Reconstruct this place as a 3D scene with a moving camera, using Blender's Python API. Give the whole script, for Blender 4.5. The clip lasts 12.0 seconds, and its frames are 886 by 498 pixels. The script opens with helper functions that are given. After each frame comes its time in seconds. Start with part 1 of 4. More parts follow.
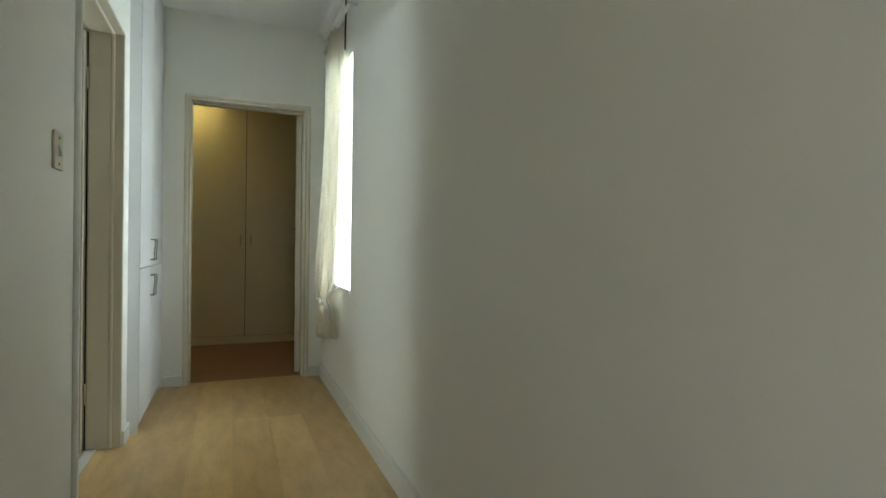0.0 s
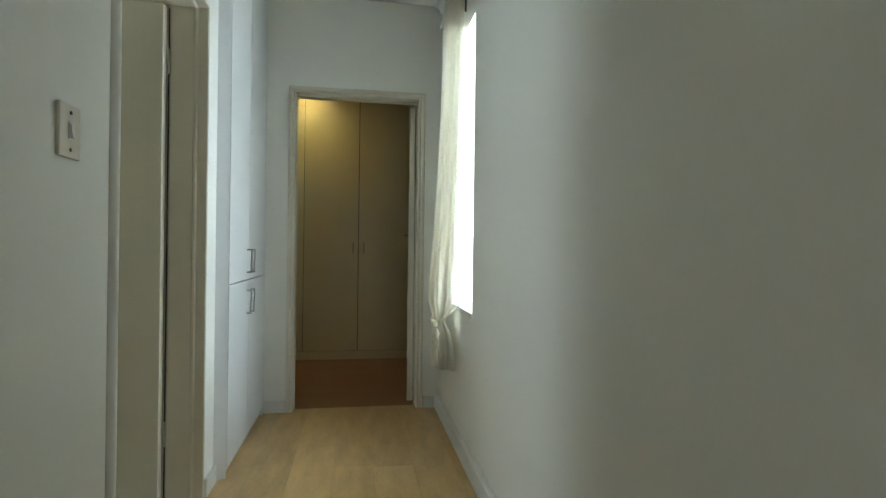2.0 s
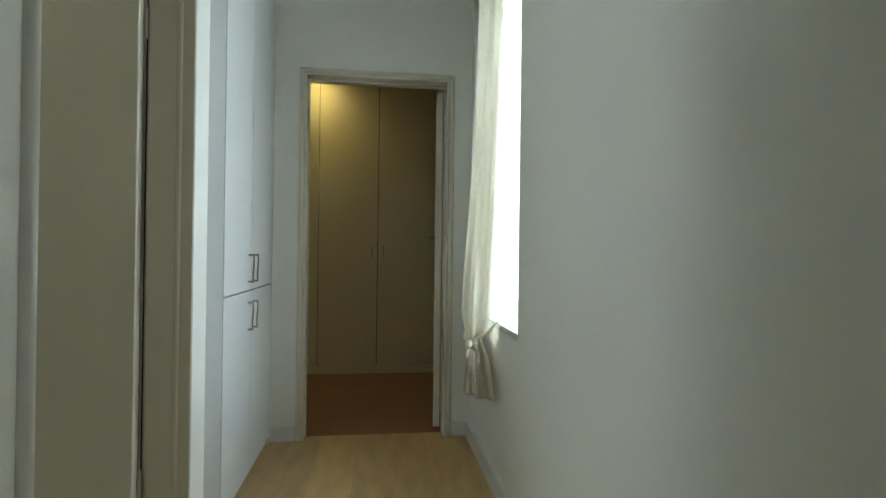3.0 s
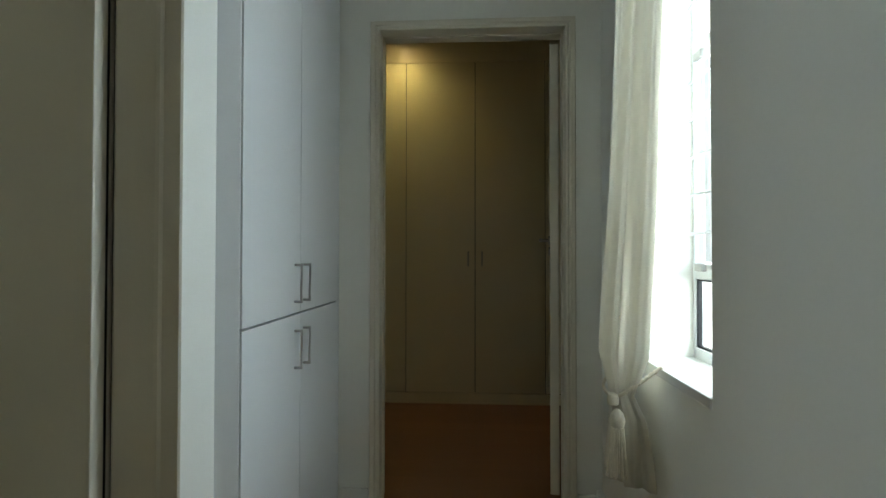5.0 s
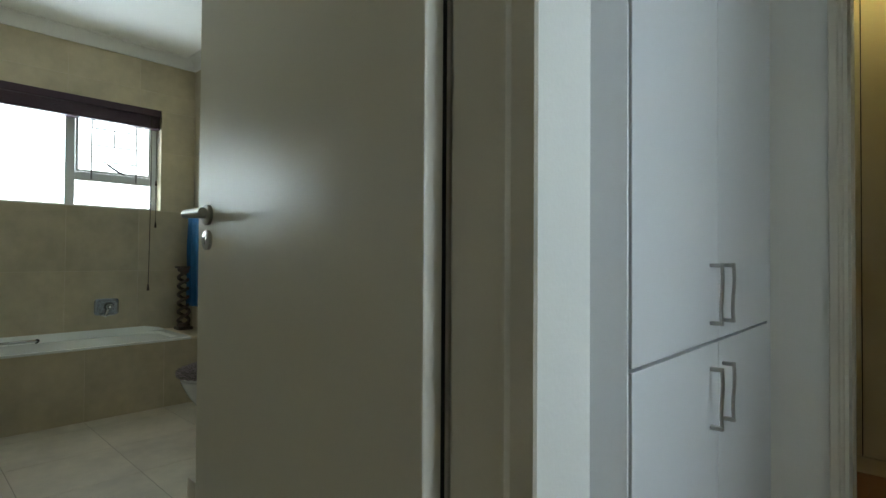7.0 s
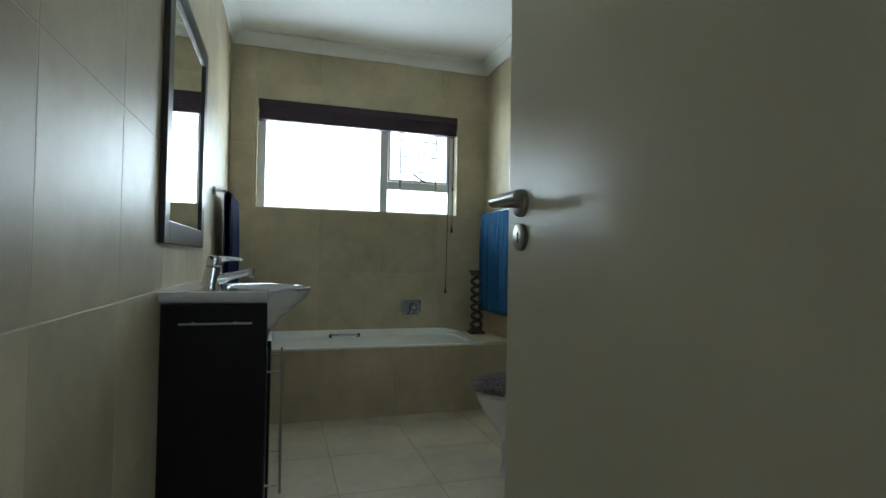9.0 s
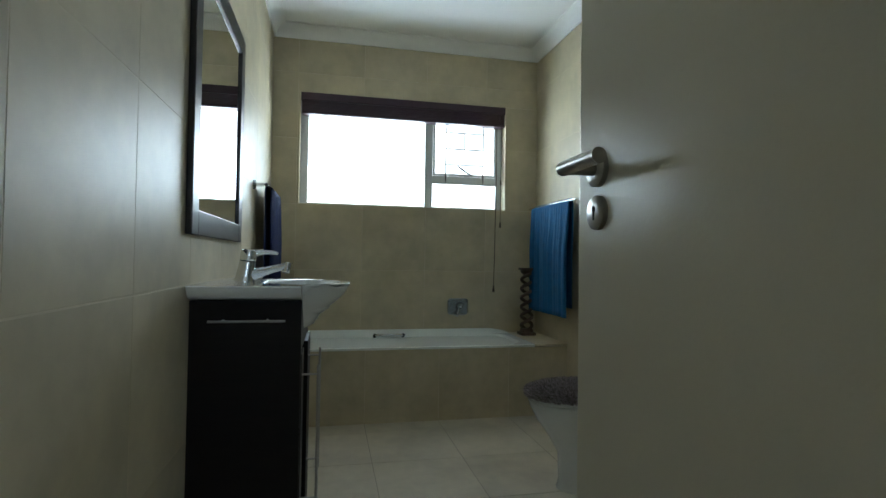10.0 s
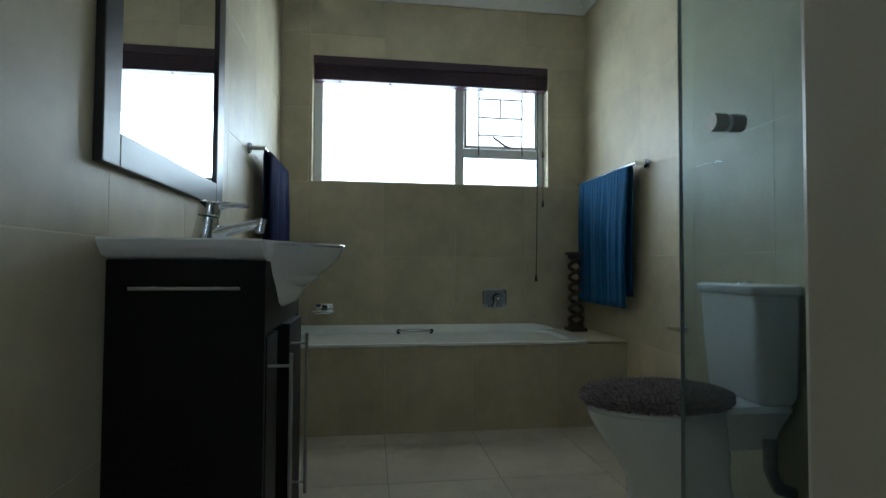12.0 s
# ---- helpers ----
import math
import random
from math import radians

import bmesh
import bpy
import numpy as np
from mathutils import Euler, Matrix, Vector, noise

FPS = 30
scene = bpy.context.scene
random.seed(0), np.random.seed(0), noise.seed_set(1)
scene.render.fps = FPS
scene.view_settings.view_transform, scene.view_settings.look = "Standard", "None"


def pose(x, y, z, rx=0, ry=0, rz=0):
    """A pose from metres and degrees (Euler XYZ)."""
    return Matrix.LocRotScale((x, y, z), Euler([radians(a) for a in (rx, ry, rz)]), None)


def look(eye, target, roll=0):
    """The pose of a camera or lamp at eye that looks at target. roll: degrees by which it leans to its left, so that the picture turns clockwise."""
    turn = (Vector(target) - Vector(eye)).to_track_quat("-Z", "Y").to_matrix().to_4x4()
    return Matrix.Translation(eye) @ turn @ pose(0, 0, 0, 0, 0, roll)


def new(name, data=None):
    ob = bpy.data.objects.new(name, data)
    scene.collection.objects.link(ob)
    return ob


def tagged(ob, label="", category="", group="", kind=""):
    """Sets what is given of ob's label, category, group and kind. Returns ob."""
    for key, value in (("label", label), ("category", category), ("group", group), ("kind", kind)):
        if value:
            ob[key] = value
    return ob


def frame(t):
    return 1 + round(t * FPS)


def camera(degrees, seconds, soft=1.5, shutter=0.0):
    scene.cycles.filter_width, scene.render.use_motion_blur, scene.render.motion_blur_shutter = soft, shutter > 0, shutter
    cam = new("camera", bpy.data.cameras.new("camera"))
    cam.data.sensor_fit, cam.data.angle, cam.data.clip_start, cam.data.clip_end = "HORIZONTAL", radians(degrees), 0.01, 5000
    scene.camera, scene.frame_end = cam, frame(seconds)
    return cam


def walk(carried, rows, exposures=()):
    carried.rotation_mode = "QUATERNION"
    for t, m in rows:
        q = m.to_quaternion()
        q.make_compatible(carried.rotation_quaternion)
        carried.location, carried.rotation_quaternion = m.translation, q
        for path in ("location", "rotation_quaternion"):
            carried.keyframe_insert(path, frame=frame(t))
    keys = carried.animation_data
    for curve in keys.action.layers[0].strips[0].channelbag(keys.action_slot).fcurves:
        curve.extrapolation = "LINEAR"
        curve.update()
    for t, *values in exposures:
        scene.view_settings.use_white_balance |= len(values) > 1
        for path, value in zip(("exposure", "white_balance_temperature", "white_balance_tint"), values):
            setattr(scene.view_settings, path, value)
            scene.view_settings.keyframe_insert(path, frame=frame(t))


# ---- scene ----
LENS = 80.51
PATH = [  # seconds, eye, yaw, pitch, lean
    (0, 0.507, -4.159, 1.021, -21.97, -0.28, 0.75),
    (0.5, 0.514, -3.982, 1.036, -17.52, -0.28, 0.93),
    (1, 0.548, -3.823, 1.048, -14.19, -0.19, 0.85),
    (1.5, 0.615, -3.653, 1.054, -11.37, -0.13, 0.73),
    (2, 0.627, -3.467, 1.054, -9.30, 0.04, 0.70),
    (2.5, 0.612, -3.241, 1.064, -7.97, 0.16, 0.71),
    (4.5, 0.641, -2.408, 1.066, -2.76, 0.74, 0.30),
    (5, 0.641, -2.241, 1.065, 3.57, 0.92, 0.06),
    (5.5, 0.659, -2.099, 1.051, 15.53, 1.11, -0.00),
    (6, 0.609, -1.976, 1.065, 25.85, 0.49, 0.25),
    (6.5, 0.494, -1.848, 1.059, 34.75, 0.71, 0.11),
    (7, 0.393, -1.742, 1.054, 43.20, 0.88, 0.36),
    (7.5, 0.294, -1.647, 1.045, 53.26, 1.13, 0.70),
    (9.5, -0.159, -1.600, 1.050, 75.79, 1.10, 0.95),
    (10, -0.248, -1.567, 1.022, 77.78, 1.14, 0.88),
    (10.5, -0.397, -1.504, 0.995, 79.51, 1.32, 0.91),
    (11, -0.513, -1.465, 0.954, 80.93, 1.52, 0.56),
    (11.5, -0.634, -1.437, 0.913, 81.90, 1.68, 0.38),
    (12, -0.748, -1.421, 0.877, 82.08, 1.86, 0.33),
]


def aim(x, y, z, yaw, pitch, lean):
    w, p = radians(yaw), radians(pitch)
    ahead = Vector((-math.sin(w) * math.cos(p), math.cos(w) * math.cos(p), math.sin(p)))
    return look((x, y, z), Vector((x, y, z)) + ahead, lean)


EXPOSURES = [(0, 1.08, 6550, 10), (1.5, 1.06, 6300, 10), (2.5, 0.95, 6220, 10), (4.5, 0.44, 6250, 10), (5.5, 0.12, 6250, 10), (6.5, 0.28, 6150, 11), (7.0, 0.26, 6080, 12), (7.5, 0.12, 6000, 13), (9.5, 0.08, 5800, 12), (11, -0.06, 5650, 12), (12, -0.3, 5550, 12)]
cam = camera(LENS, 12.0)
walk(cam, [(r[0], aim(*r[1:])) for r in PATH], EXPOSURES)

# ---- world and large lights ----
world = bpy.data.worlds.new("sky")
scene.world = world
world.use_nodes = True
wn = world.node_tree.nodes
sky = wn.new("ShaderNodeTexSky")
sky.sky_type, sky.sun_disc, sky.sun_elevation, sky.sun_rotation = "NISHITA", False, radians(58), radians(180)
wn["Background"].inputs["Strength"].default_value = 0.12
world.node_tree.links.new(sky.outputs["Color"], wn["Background"].inputs["Color"])

sun = new("sun", bpy.data.lights.new("sun", "SUN"))
sun.data.energy, sun.data.angle, sun.data.color = 3.0, radians(0.5), (1, 0.95, 0.87)
sun.matrix_world = look((0, -10, 16), (0, 0, 0))


def window_light(name, eye, target, w, h, watts, color):
    ob = new(name, bpy.data.lights.new(name, "AREA"))
    ob.data.shape, ob.data.size, ob.data.size_y, ob.data.energy, ob.data.color = "RECTANGLE", w, h, watts, color
    ob.matrix_world = look(eye, target)
    return ob


window_light("hall_window_daylight", (1.56, -0.98, 1.62), (0.0, -0.54, 1.15), 0.75, 1.6, 25.0, (0.71, 0.885, 1))
window_light("bath_window_daylight", (-4.42, -1.16, 1.10), (0, -0.62, 2.4), 1.75, 1.8, 93, (0.78, 0.95, 1))
# added fill for the near end of the hall; no source is seen there
window_light("unseen_side_fill", (-0.26, -5.20, 1.05), (1.0, -5.20, 1.05), 0.85, 2.0, 2.3, (1, 0.975, 0.88))


# ---- materials ----
def material(name, base, rough=0.5, metal=0.0, vary=0.06, scale=3.0, grain=60.0, bump=0.05, coat=0.0, piece=0.0, stretch=(1, 1, 1), sheen=0.0, spec=0.5):
    """Base colour with blotches, fine grain and relief, in world metres; piece: how far single pieces differ."""
    m = bpy.data.materials.new(name)
    m.use_nodes = True
    nt = m.node_tree
    b = nt.nodes["Principled BSDF"]
    b.inputs["Metallic"].default_value = metal
    b.inputs["Specular IOR Level"].default_value = spec
    b.inputs["Coat Weight"].default_value = coat
    b.inputs["Sheen Weight"].default_value = sheen
    tc = nt.nodes.new("ShaderNodeNewGeometry")
    mp = nt.nodes.new("ShaderNodeMapping")
    mp.inputs["Scale"].default_value = stretch
    nt.links.new(tc.outputs["Position"], mp.inputs["Vector"])
    n1 = nt.nodes.new("ShaderNodeTexNoise")
    n1.inputs["Scale"].default_value, n1.inputs["Detail"].default_value = scale, 5
    n2 = nt.nodes.new("ShaderNodeTexNoise")
    n2.inputs["Scale"].default_value, n2.inputs["Detail"].default_value = grain, 3
    for n in (n1, n2):
        nt.links.new(mp.outputs["Vector"], n.inputs["Vector"])
    add = nt.nodes.new("ShaderNodeMath")
    add.operation = "MULTIPLY_ADD"
    nt.links.new(n2.outputs["Fac"], add.inputs[0])
    add.inputs[1].default_value = 0.35
    nt.links.new(n1.outputs["Fac"], add.inputs[2])
    if piece:
        oi = nt.nodes.new("ShaderNodeObjectInfo")
        ad2 = nt.nodes.new("ShaderNodeMath")
        ad2.operation = "MULTIPLY_ADD"
        nt.links.new(oi.outputs["Random"], ad2.inputs[0])
        ad2.inputs[1].default_value = piece
        nt.links.new(add.outputs[0], ad2.inputs[2])
        add = ad2
    rng = nt.nodes.new("ShaderNodeMapRange")
    rng.inputs["From Min"].default_value, rng.inputs["From Max"].default_value = 0.35, 1.0 + piece
    nt.links.new(add.outputs[0], rng.inputs["Value"])
    mix = nt.nodes.new("ShaderNodeMix")
    mix.data_type = "RGBA"
    mix.inputs["A"].default_value = (*[c * (1 - vary) for c in base], 1)
    mix.inputs["B"].default_value = (*[min(1, c * (1 + vary)) for c in base], 1)
    nt.links.new(rng.outputs[0], mix.inputs["Factor"])
    nt.links.new(mix.outputs["Result"], b.inputs["Base Color"])
    rr = nt.nodes.new("ShaderNodeMapRange")
    rr.inputs["To Min"].default_value, rr.inputs["To Max"].default_value = max(0.02, rough * 0.85), min(1, rough * 1.15)
    nt.links.new(n1.outputs["Fac"], rr.inputs["Value"])
    nt.links.new(rr.outputs[0], b.inputs["Roughness"])
    if bump:
        bp = nt.nodes.new("ShaderNodeBump")
        bp.inputs["Strength"].default_value, bp.inputs["Distance"].default_value = bump, 0.002
        nt.links.new(n2.outputs["Fac"], bp.inputs["Height"])
        nt.links.new(bp.outputs[0], b.inputs["Normal"])
    return m


def glass(name, tint=(0.97, 0.99, 0.98), rough=0.0):
    m = bpy.data.materials.new(name)
    m.use_nodes = True
    nt = m.node_tree
    nt.nodes.remove(nt.nodes["Principled BSDF"])
    out = nt.nodes["Material Output"]
    tr = nt.nodes.new("ShaderNodeBsdfTransparent")
    tr.inputs["Color"].default_value = (*tint, 1)
    gl = nt.nodes.new("ShaderNodeBsdfGlossy")
    gl.inputs["Roughness"].default_value = rough
    lw = nt.nodes.new("ShaderNodeLayerWeight")
    lw.inputs["Blend"].default_value = 0.5
    pw = nt.nodes.new("ShaderNodeMath")
    pw.operation = "POWER"
    nt.links.new(lw.outputs["Facing"], pw.inputs[0])
    pw.inputs[1].default_value = 4.0
    fr = nt.nodes.new("ShaderNodeMath")
    fr.operation = "MULTIPLY_ADD"
    nt.links.new(pw.outputs[0], fr.inputs[0])
    fr.inputs[1].default_value, fr.inputs[2].default_value = 0.9, 0.035
    mx = nt.nodes.new("ShaderNodeMixShader")
    nt.links.new(fr.outputs[0], mx.inputs[0])
    nt.links.new(tr.outputs[0], mx.inputs[1])
    nt.links.new(gl.outputs[0], mx.inputs[2])
    nt.links.new(mx.outputs[0], out.inputs["Surface"])
    return m


WALL = material("white_wall_paint", (0.83, 0.83, 0.77), 0.55, vary=0.025, scale=1.2, grain=130, bump=0.12)
CEIL = material("white_ceiling_paint", (0.86, 0.86, 0.84), 0.8, vary=0.02, scale=1.5, grain=90, bump=0.08)
GLOSSW = material("cream_enamel_paint", (0.715, 0.675, 0.565), 0.33, vary=0.02, scale=2, grain=150, bump=0.15)
TRIM = material("white_trim_paint", (0.74, 0.74, 0.70), 0.4, vary=0.04, scale=4, grain=90, bump=0.06)
MELAMINE = material("white_melamine", (0.715, 0.73, 0.725), 0.38, vary=0.02, scale=2, grain=200, bump=0.02)
WARDROBE = material("cream_melamine", (0.72, 0.645, 0.46), 0.3, vary=0.03, scale=2, grain=150, bump=0.02)
LAMINATE = material("pale_oak_laminate", (0.56, 0.375, 0.165), 0.36, vary=0.34, scale=4.5, grain=26, bump=0.03, piece=0.3, stretch=(3.4, 0.9, 1))
PARQUET = material("red_brown_wood_floor", (0.27, 0.13, 0.068), 0.42, vary=0.18, scale=8, grain=50, bump=0.05, piece=0.5, stretch=(1, 5, 1))
TILE = material("beige_stone_tile", (0.525, 0.455, 0.305), 0.44, spec=0.45, vary=0.30, scale=4.2, grain=16, bump=0.06, piece=0.25)
FTILE = material("pale_stone_floor_tile", (0.54, 0.485, 0.37), 0.34, vary=0.28, scale=3.2, grain=14, bump=0.05, piece=0.12)
GROUT = material("pale_grout", (0.62, 0.55, 0.40), 0.85, vary=0.08, scale=10, grain=120, bump=0.2)
FGROUT = material("grey_brown_floor_grout", (0.29, 0.255, 0.19), 0.9, vary=0.15, scale=10, grain=120, bump=0.2)
STEEL = material("brushed_steel", (0.43, 0.42, 0.40), 0.33, 1.0, vary=0.05, scale=30, grain=300, bump=0.02)
CHROME = material("chrome", (0.66, 0.67, 0.69), 0.07, 1.0, vary=0.02, scale=10, grain=100, bump=0.0)
SATIN = material("satin_chrome_plate", (0.36, 0.385, 0.43), 0.22, 1.0, vary=0.04, scale=20, grain=200, bump=0.01)
DARKWOOD = material("wenge_veneer", (0.007, 0.005, 0.004), 0.45, spec=0.18, vary=0.35, scale=6, grain=60, bump=0.06, stretch=(1, 1, 8))
FRAMEWOOD = material("black_brown_lacquer", (0.012, 0.009, 0.008), 0.34, spec=0.5, vary=0.3, scale=6, grain=60, bump=0.05, stretch=(1, 1, 6))
BLIND = material("dark_mahogany_slat", (0.050, 0.022, 0.034), 0.4, vary=0.25, scale=8, grain=60, bump=0.05, stretch=(1, 0.3, 4))
CERAMIC = material("white_ceramic", (0.80, 0.80, 0.78), 0.09, vary=0.015, scale=3, grain=50, bump=0.0, coat=0.4)
ENAMEL = material("white_bath_enamel", (0.86, 0.89, 0.84), 0.18, vary=0.015, scale=3, grain=50, bump=0.0)
ALU = material("white_window_frame", (0.66, 0.68, 0.68), 0.4, vary=0.03, scale=5, grain=100, bump=0.02)
TOWEL = material("blue_terry_towel", (0.004, 0.082, 0.20), 0.95, vary=0.25, scale=25, grain=420, bump=0.9)
NAVY = material("navy_terry_towel", (0.008, 0.018, 0.085), 0.95, vary=0.35, scale=25, grain=420, bump=0.9)
CURTAIN = material("cream_cotton_curtain", (0.74, 0.69, 0.57), 0.9, vary=0.05, scale=8, grain=500, bump=0.35, sheen=0.2)
ROPE = material("cream_silk_cord", (0.74, 0.68, 0.54), 0.6, vary=0.15, scale=60, grain=400, bump=0.5)
PILE = material("mauve_grey_pile", (0.52, 0.44, 0.44), 0.95, vary=0.35, scale=60, grain=300, bump=0.8)
TURNED = material("dark_turned_wood", (0.075, 0.045, 0.03), 0.5, vary=0.3, scale=15, grain=120, bump=0.2)
BARS = material("grey_painted_steel", (0.12, 0.125, 0.125), 0.5)
SEAL = material("grey_green_seal", (0.30, 0.36, 0.33), 0.15)
# black parts, and the painted shade in door, cupboard and wardrobe gaps
BLACK = material("black_parts_gap_shade", (0.015, 0.015, 0.015), 0.8)
CORD = material("brown_cord", (0.06, 0.04, 0.03), 0.8)
GROUND = material("dry_ground", (0.22, 0.20, 0.15), 0.95, vary=0.3, scale=0.8, grain=8, bump=0.6)
MIRROR = material("mirror_silver", (0.86, 0.88, 0.87), 0.01, 1.0, vary=0.0, bump=0.0)
GLASS = glass("clear_glass")
SHOWER = glass("shower_glass", (0.90, 0.945, 0.96))


DAYLIGHT = bpy.data.materials.new("bright_overcast_distance")
DAYLIGHT.use_nodes = True
DAYLIGHT.node_tree.nodes["Principled BSDF"].inputs["Emission Color"].default_value = (0.95, 0.98, 1, 1)
DAYLIGHT.node_tree.nodes["Principled BSDF"].inputs["Emission Strength"].default_value = 3.0


def let_light_through(m, share):
    """Thin cloth: part of the light comes through it."""
    nt = m.node_tree
    p = nt.nodes["Principled BSDF"]
    tl = nt.nodes.new("ShaderNodeBsdfTranslucent")
    tl.inputs["Color"].default_value = (0.87, 0.86, 0.80, 1)
    mx = nt.nodes.new("ShaderNodeMixShader")
    mx.inputs[0].default_value = share
    nt.links.new(p.outputs[0], mx.inputs[1])
    nt.links.new(tl.outputs[0], mx.inputs[2])
    nt.links.new(mx.outputs[0], nt.nodes["Material Output"].inputs["Surface"])


let_light_through(CURTAIN, 0.3)


nt = PILE.node_tree
gi = nt.nodes.new("ShaderNodeNewGeometry")
mu = nt.nodes.new("ShaderNodeMix")
mu.data_type, mu.blend_type = "RGBA", "MULTIPLY"
mu.inputs["Factor"].default_value = 0.75
old = nt.nodes["Principled BSDF"].inputs["Base Color"].links[0].from_socket
nt.links.new(old, mu.inputs["A"])
nt.links.new(gi.outputs["Random Per Island"], mu.inputs["B"])
nt.links.new(mu.outputs["Result"], nt.nodes["Principled BSDF"].inputs["Base Color"])


# ---- mesh helpers ----
def box(bm, x0, x1, y0, y1, z0, z1, bevel=0.0, seg=2):
    m = Matrix.LocRotScale(((x0 + x1) / 2, (y0 + y1) / 2, (z0 + z1) / 2), None, (abs(x1 - x0), abs(y1 - y0), abs(z1 - z0)))
    vs = bmesh.ops.create_cube(bm, size=1, matrix=m)["verts"]
    if bevel:
        es = list({e for v in vs for e in v.link_edges})
        bmesh.ops.bevel(bm, geom=es, offset=bevel, segments=seg, affect="EDGES", profile=0.6)
    return bm


def cyl(bm, a, b, r, r2=None, seg=20, cap=True):
    a, b = Vector(a), Vector(b)
    d = b - a
    m = Matrix.Translation((a + b) / 2) @ d.to_track_quat("Z", "Y").to_matrix().to_4x4()
    bmesh.ops.create_cone(bm, cap_ends=cap, segments=seg, radius1=r, radius2=r if r2 is None else r2, depth=d.length, matrix=m)
    return bm


def tube(bm, pts, r, seg=10, closed=False):
    """A round bar along a line of points; r: one radius or one per point."""
    pts = [Vector(p) for p in pts]
    n = len(pts)
    rings = []
    for i, p in enumerate(pts):
        a, b = (pts[i - 1], pts[(i + 1) % n]) if closed else (pts[max(0, i - 1)], pts[min(n - 1, i + 1)])
        t = (b - a).normalized()
        u = t.orthogonal().normalized() if i == 0 else (rings_u - t * rings_u.dot(t)).normalized()
        rings_u = u
        v = t.cross(u)
        rr = r[i] if isinstance(r, (list, tuple)) else r
        rings.append([bm.verts.new(p + rr * (math.cos(k * math.tau / seg) * u + math.sin(k * math.tau / seg) * v)) for k in range(seg)])
    for i in range(n if closed else n - 1):
        for k in range(seg):
            bm.faces.new((rings[i][k], rings[i][(k + 1) % seg], rings[(i + 1) % n][(k + 1) % seg], rings[(i + 1) % n][k]))
    if not closed:
        bm.faces.new(rings[0][::-1]), bm.faces.new(rings[-1])
    return bm


def spin(bm, profile, center=(0, 0, 0), seg=28):
    """A turned body about a vertical axis from (radius, height) pairs."""
    c = Vector(center)
    rings = [[bm.verts.new(c + Vector((r * math.cos(k * math.tau / seg), r * math.sin(k * math.tau / seg), z))) for k in range(seg)] for r, z in profile]
    for a, b in zip(rings, rings[1:]):
        for k in range(seg):
            bm.faces.new((a[k], a[(k + 1) % seg], b[(k + 1) % seg], b[k]))
    bm.faces.new(rings[0][::-1]), bm.faces.new(rings[-1])
    return bm


def loft(bm, rings, cap=True):
    """Skin over closed rings of equally many points."""
    vs = [[bm.verts.new(p) for p in r] for r in rings]
    n = len(vs[0])
    for a, b in zip(vs, vs[1:]):
        for k in range(n):
            bm.faces.new((a[k], a[(k + 1) % n], b[(k + 1) % n], b[k]))
    if cap:
        bm.faces.new(vs[0][::-1]), bm.faces.new(vs[-1])
    return bm


def finish(name, bm, mat, smooth=False):
    bmesh.ops.recalc_face_normals(bm, faces=bm.faces)
    me = bpy.data.meshes.new(name)
    bm.to_mesh(me)
    bm.free()
    me.materials.append(mat)
    if smooth:
        me.shade_smooth()
        me.set_sharp_from_angle(angle=radians(38))
    return me


def part(name, bm, mat, parent, label="", smooth=False):
    ob = new(name, finish(name, bm, mat, smooth))
    ob.parent = parent
    return tagged(ob, label)


def thing(name, loc, label, category, rz=0, group=""):
    ob = new(name)
    ob.empty_display_size = 0.1
    ob.matrix_world = pose(*loc, 0, 0, rz)
    return tagged(ob, label, category, group)


def single(name, bm, mat, label, category, smooth=False, kind="", group=""):
    return tagged(new(name, finish(name, bm, mat, smooth)), label, category, group, kind)


def structure(name, bm, mat, label, smooth=False):
    return tagged(new(name, finish(name, bm, mat, smooth)), label, name.split("_")[0], "", "structure")


NB = bmesh.new
RW, LW = 1.171, 0.0           # faces of the hall's two long walls
BX0, BX1 = -4.08, -0.20       # bathroom: window wall, door wall
BY0, BY1 = -1.978, 0.0        # bathroom: basin wall, towel-rail wall
HC, BC, RC = 2.68, 2.66, 2.66    # ceilings: hall, bathroom, bedroom

# ---- structure ----
DY0, DY1, DZ = -1.982, -1.141, 2.055   # bathroom doorway
b = NB()
box(b, -60, 60, -60, 60, -0.6, -0.35)
structure("ground", b, GROUND, "dry bare ground round the house")

b = NB()
box(b, -0.06, RW + 0.15, -6.6, 0.06, -0.2, -0.012)
box(b, -0.19, -0.06, DY0, DY1, -0.2, -0.008)
floor_hall = structure("floor_hall", b, BLACK, "pale oak laminate plank floor of the hallway")
b = NB()
box(b, -1.8, 2.6, 0.06, 2.3, -0.2, -0.012)
floor_bed = structure("floor_bedroom", b, BLACK, "red-brown wooden floor of the bedroom")
b = NB()
box(b, BX0 - 0.2, -0.2, BY0 - 0.12, BY1 + 0.12, -0.2, 0.0016)
floor_bath = structure("floor_bathroom", b, FGROUT, "pale stone tiled bathroom floor with pale grout")

b = NB()
box(b, 2.3, 2.32, -4.0, -0.02, -0.3, 4.0)
structure("backdrop_hall_window", b, DAYLIGHT, "glaring white daylight outside the hall window")
b = NB()
box(b, -5.32, -5.3, -5.0, 3.0, -0.3, 4.5)
structure("backdrop_bath_window", b, DAYLIGHT, "glaring white daylight outside the bathroom window")

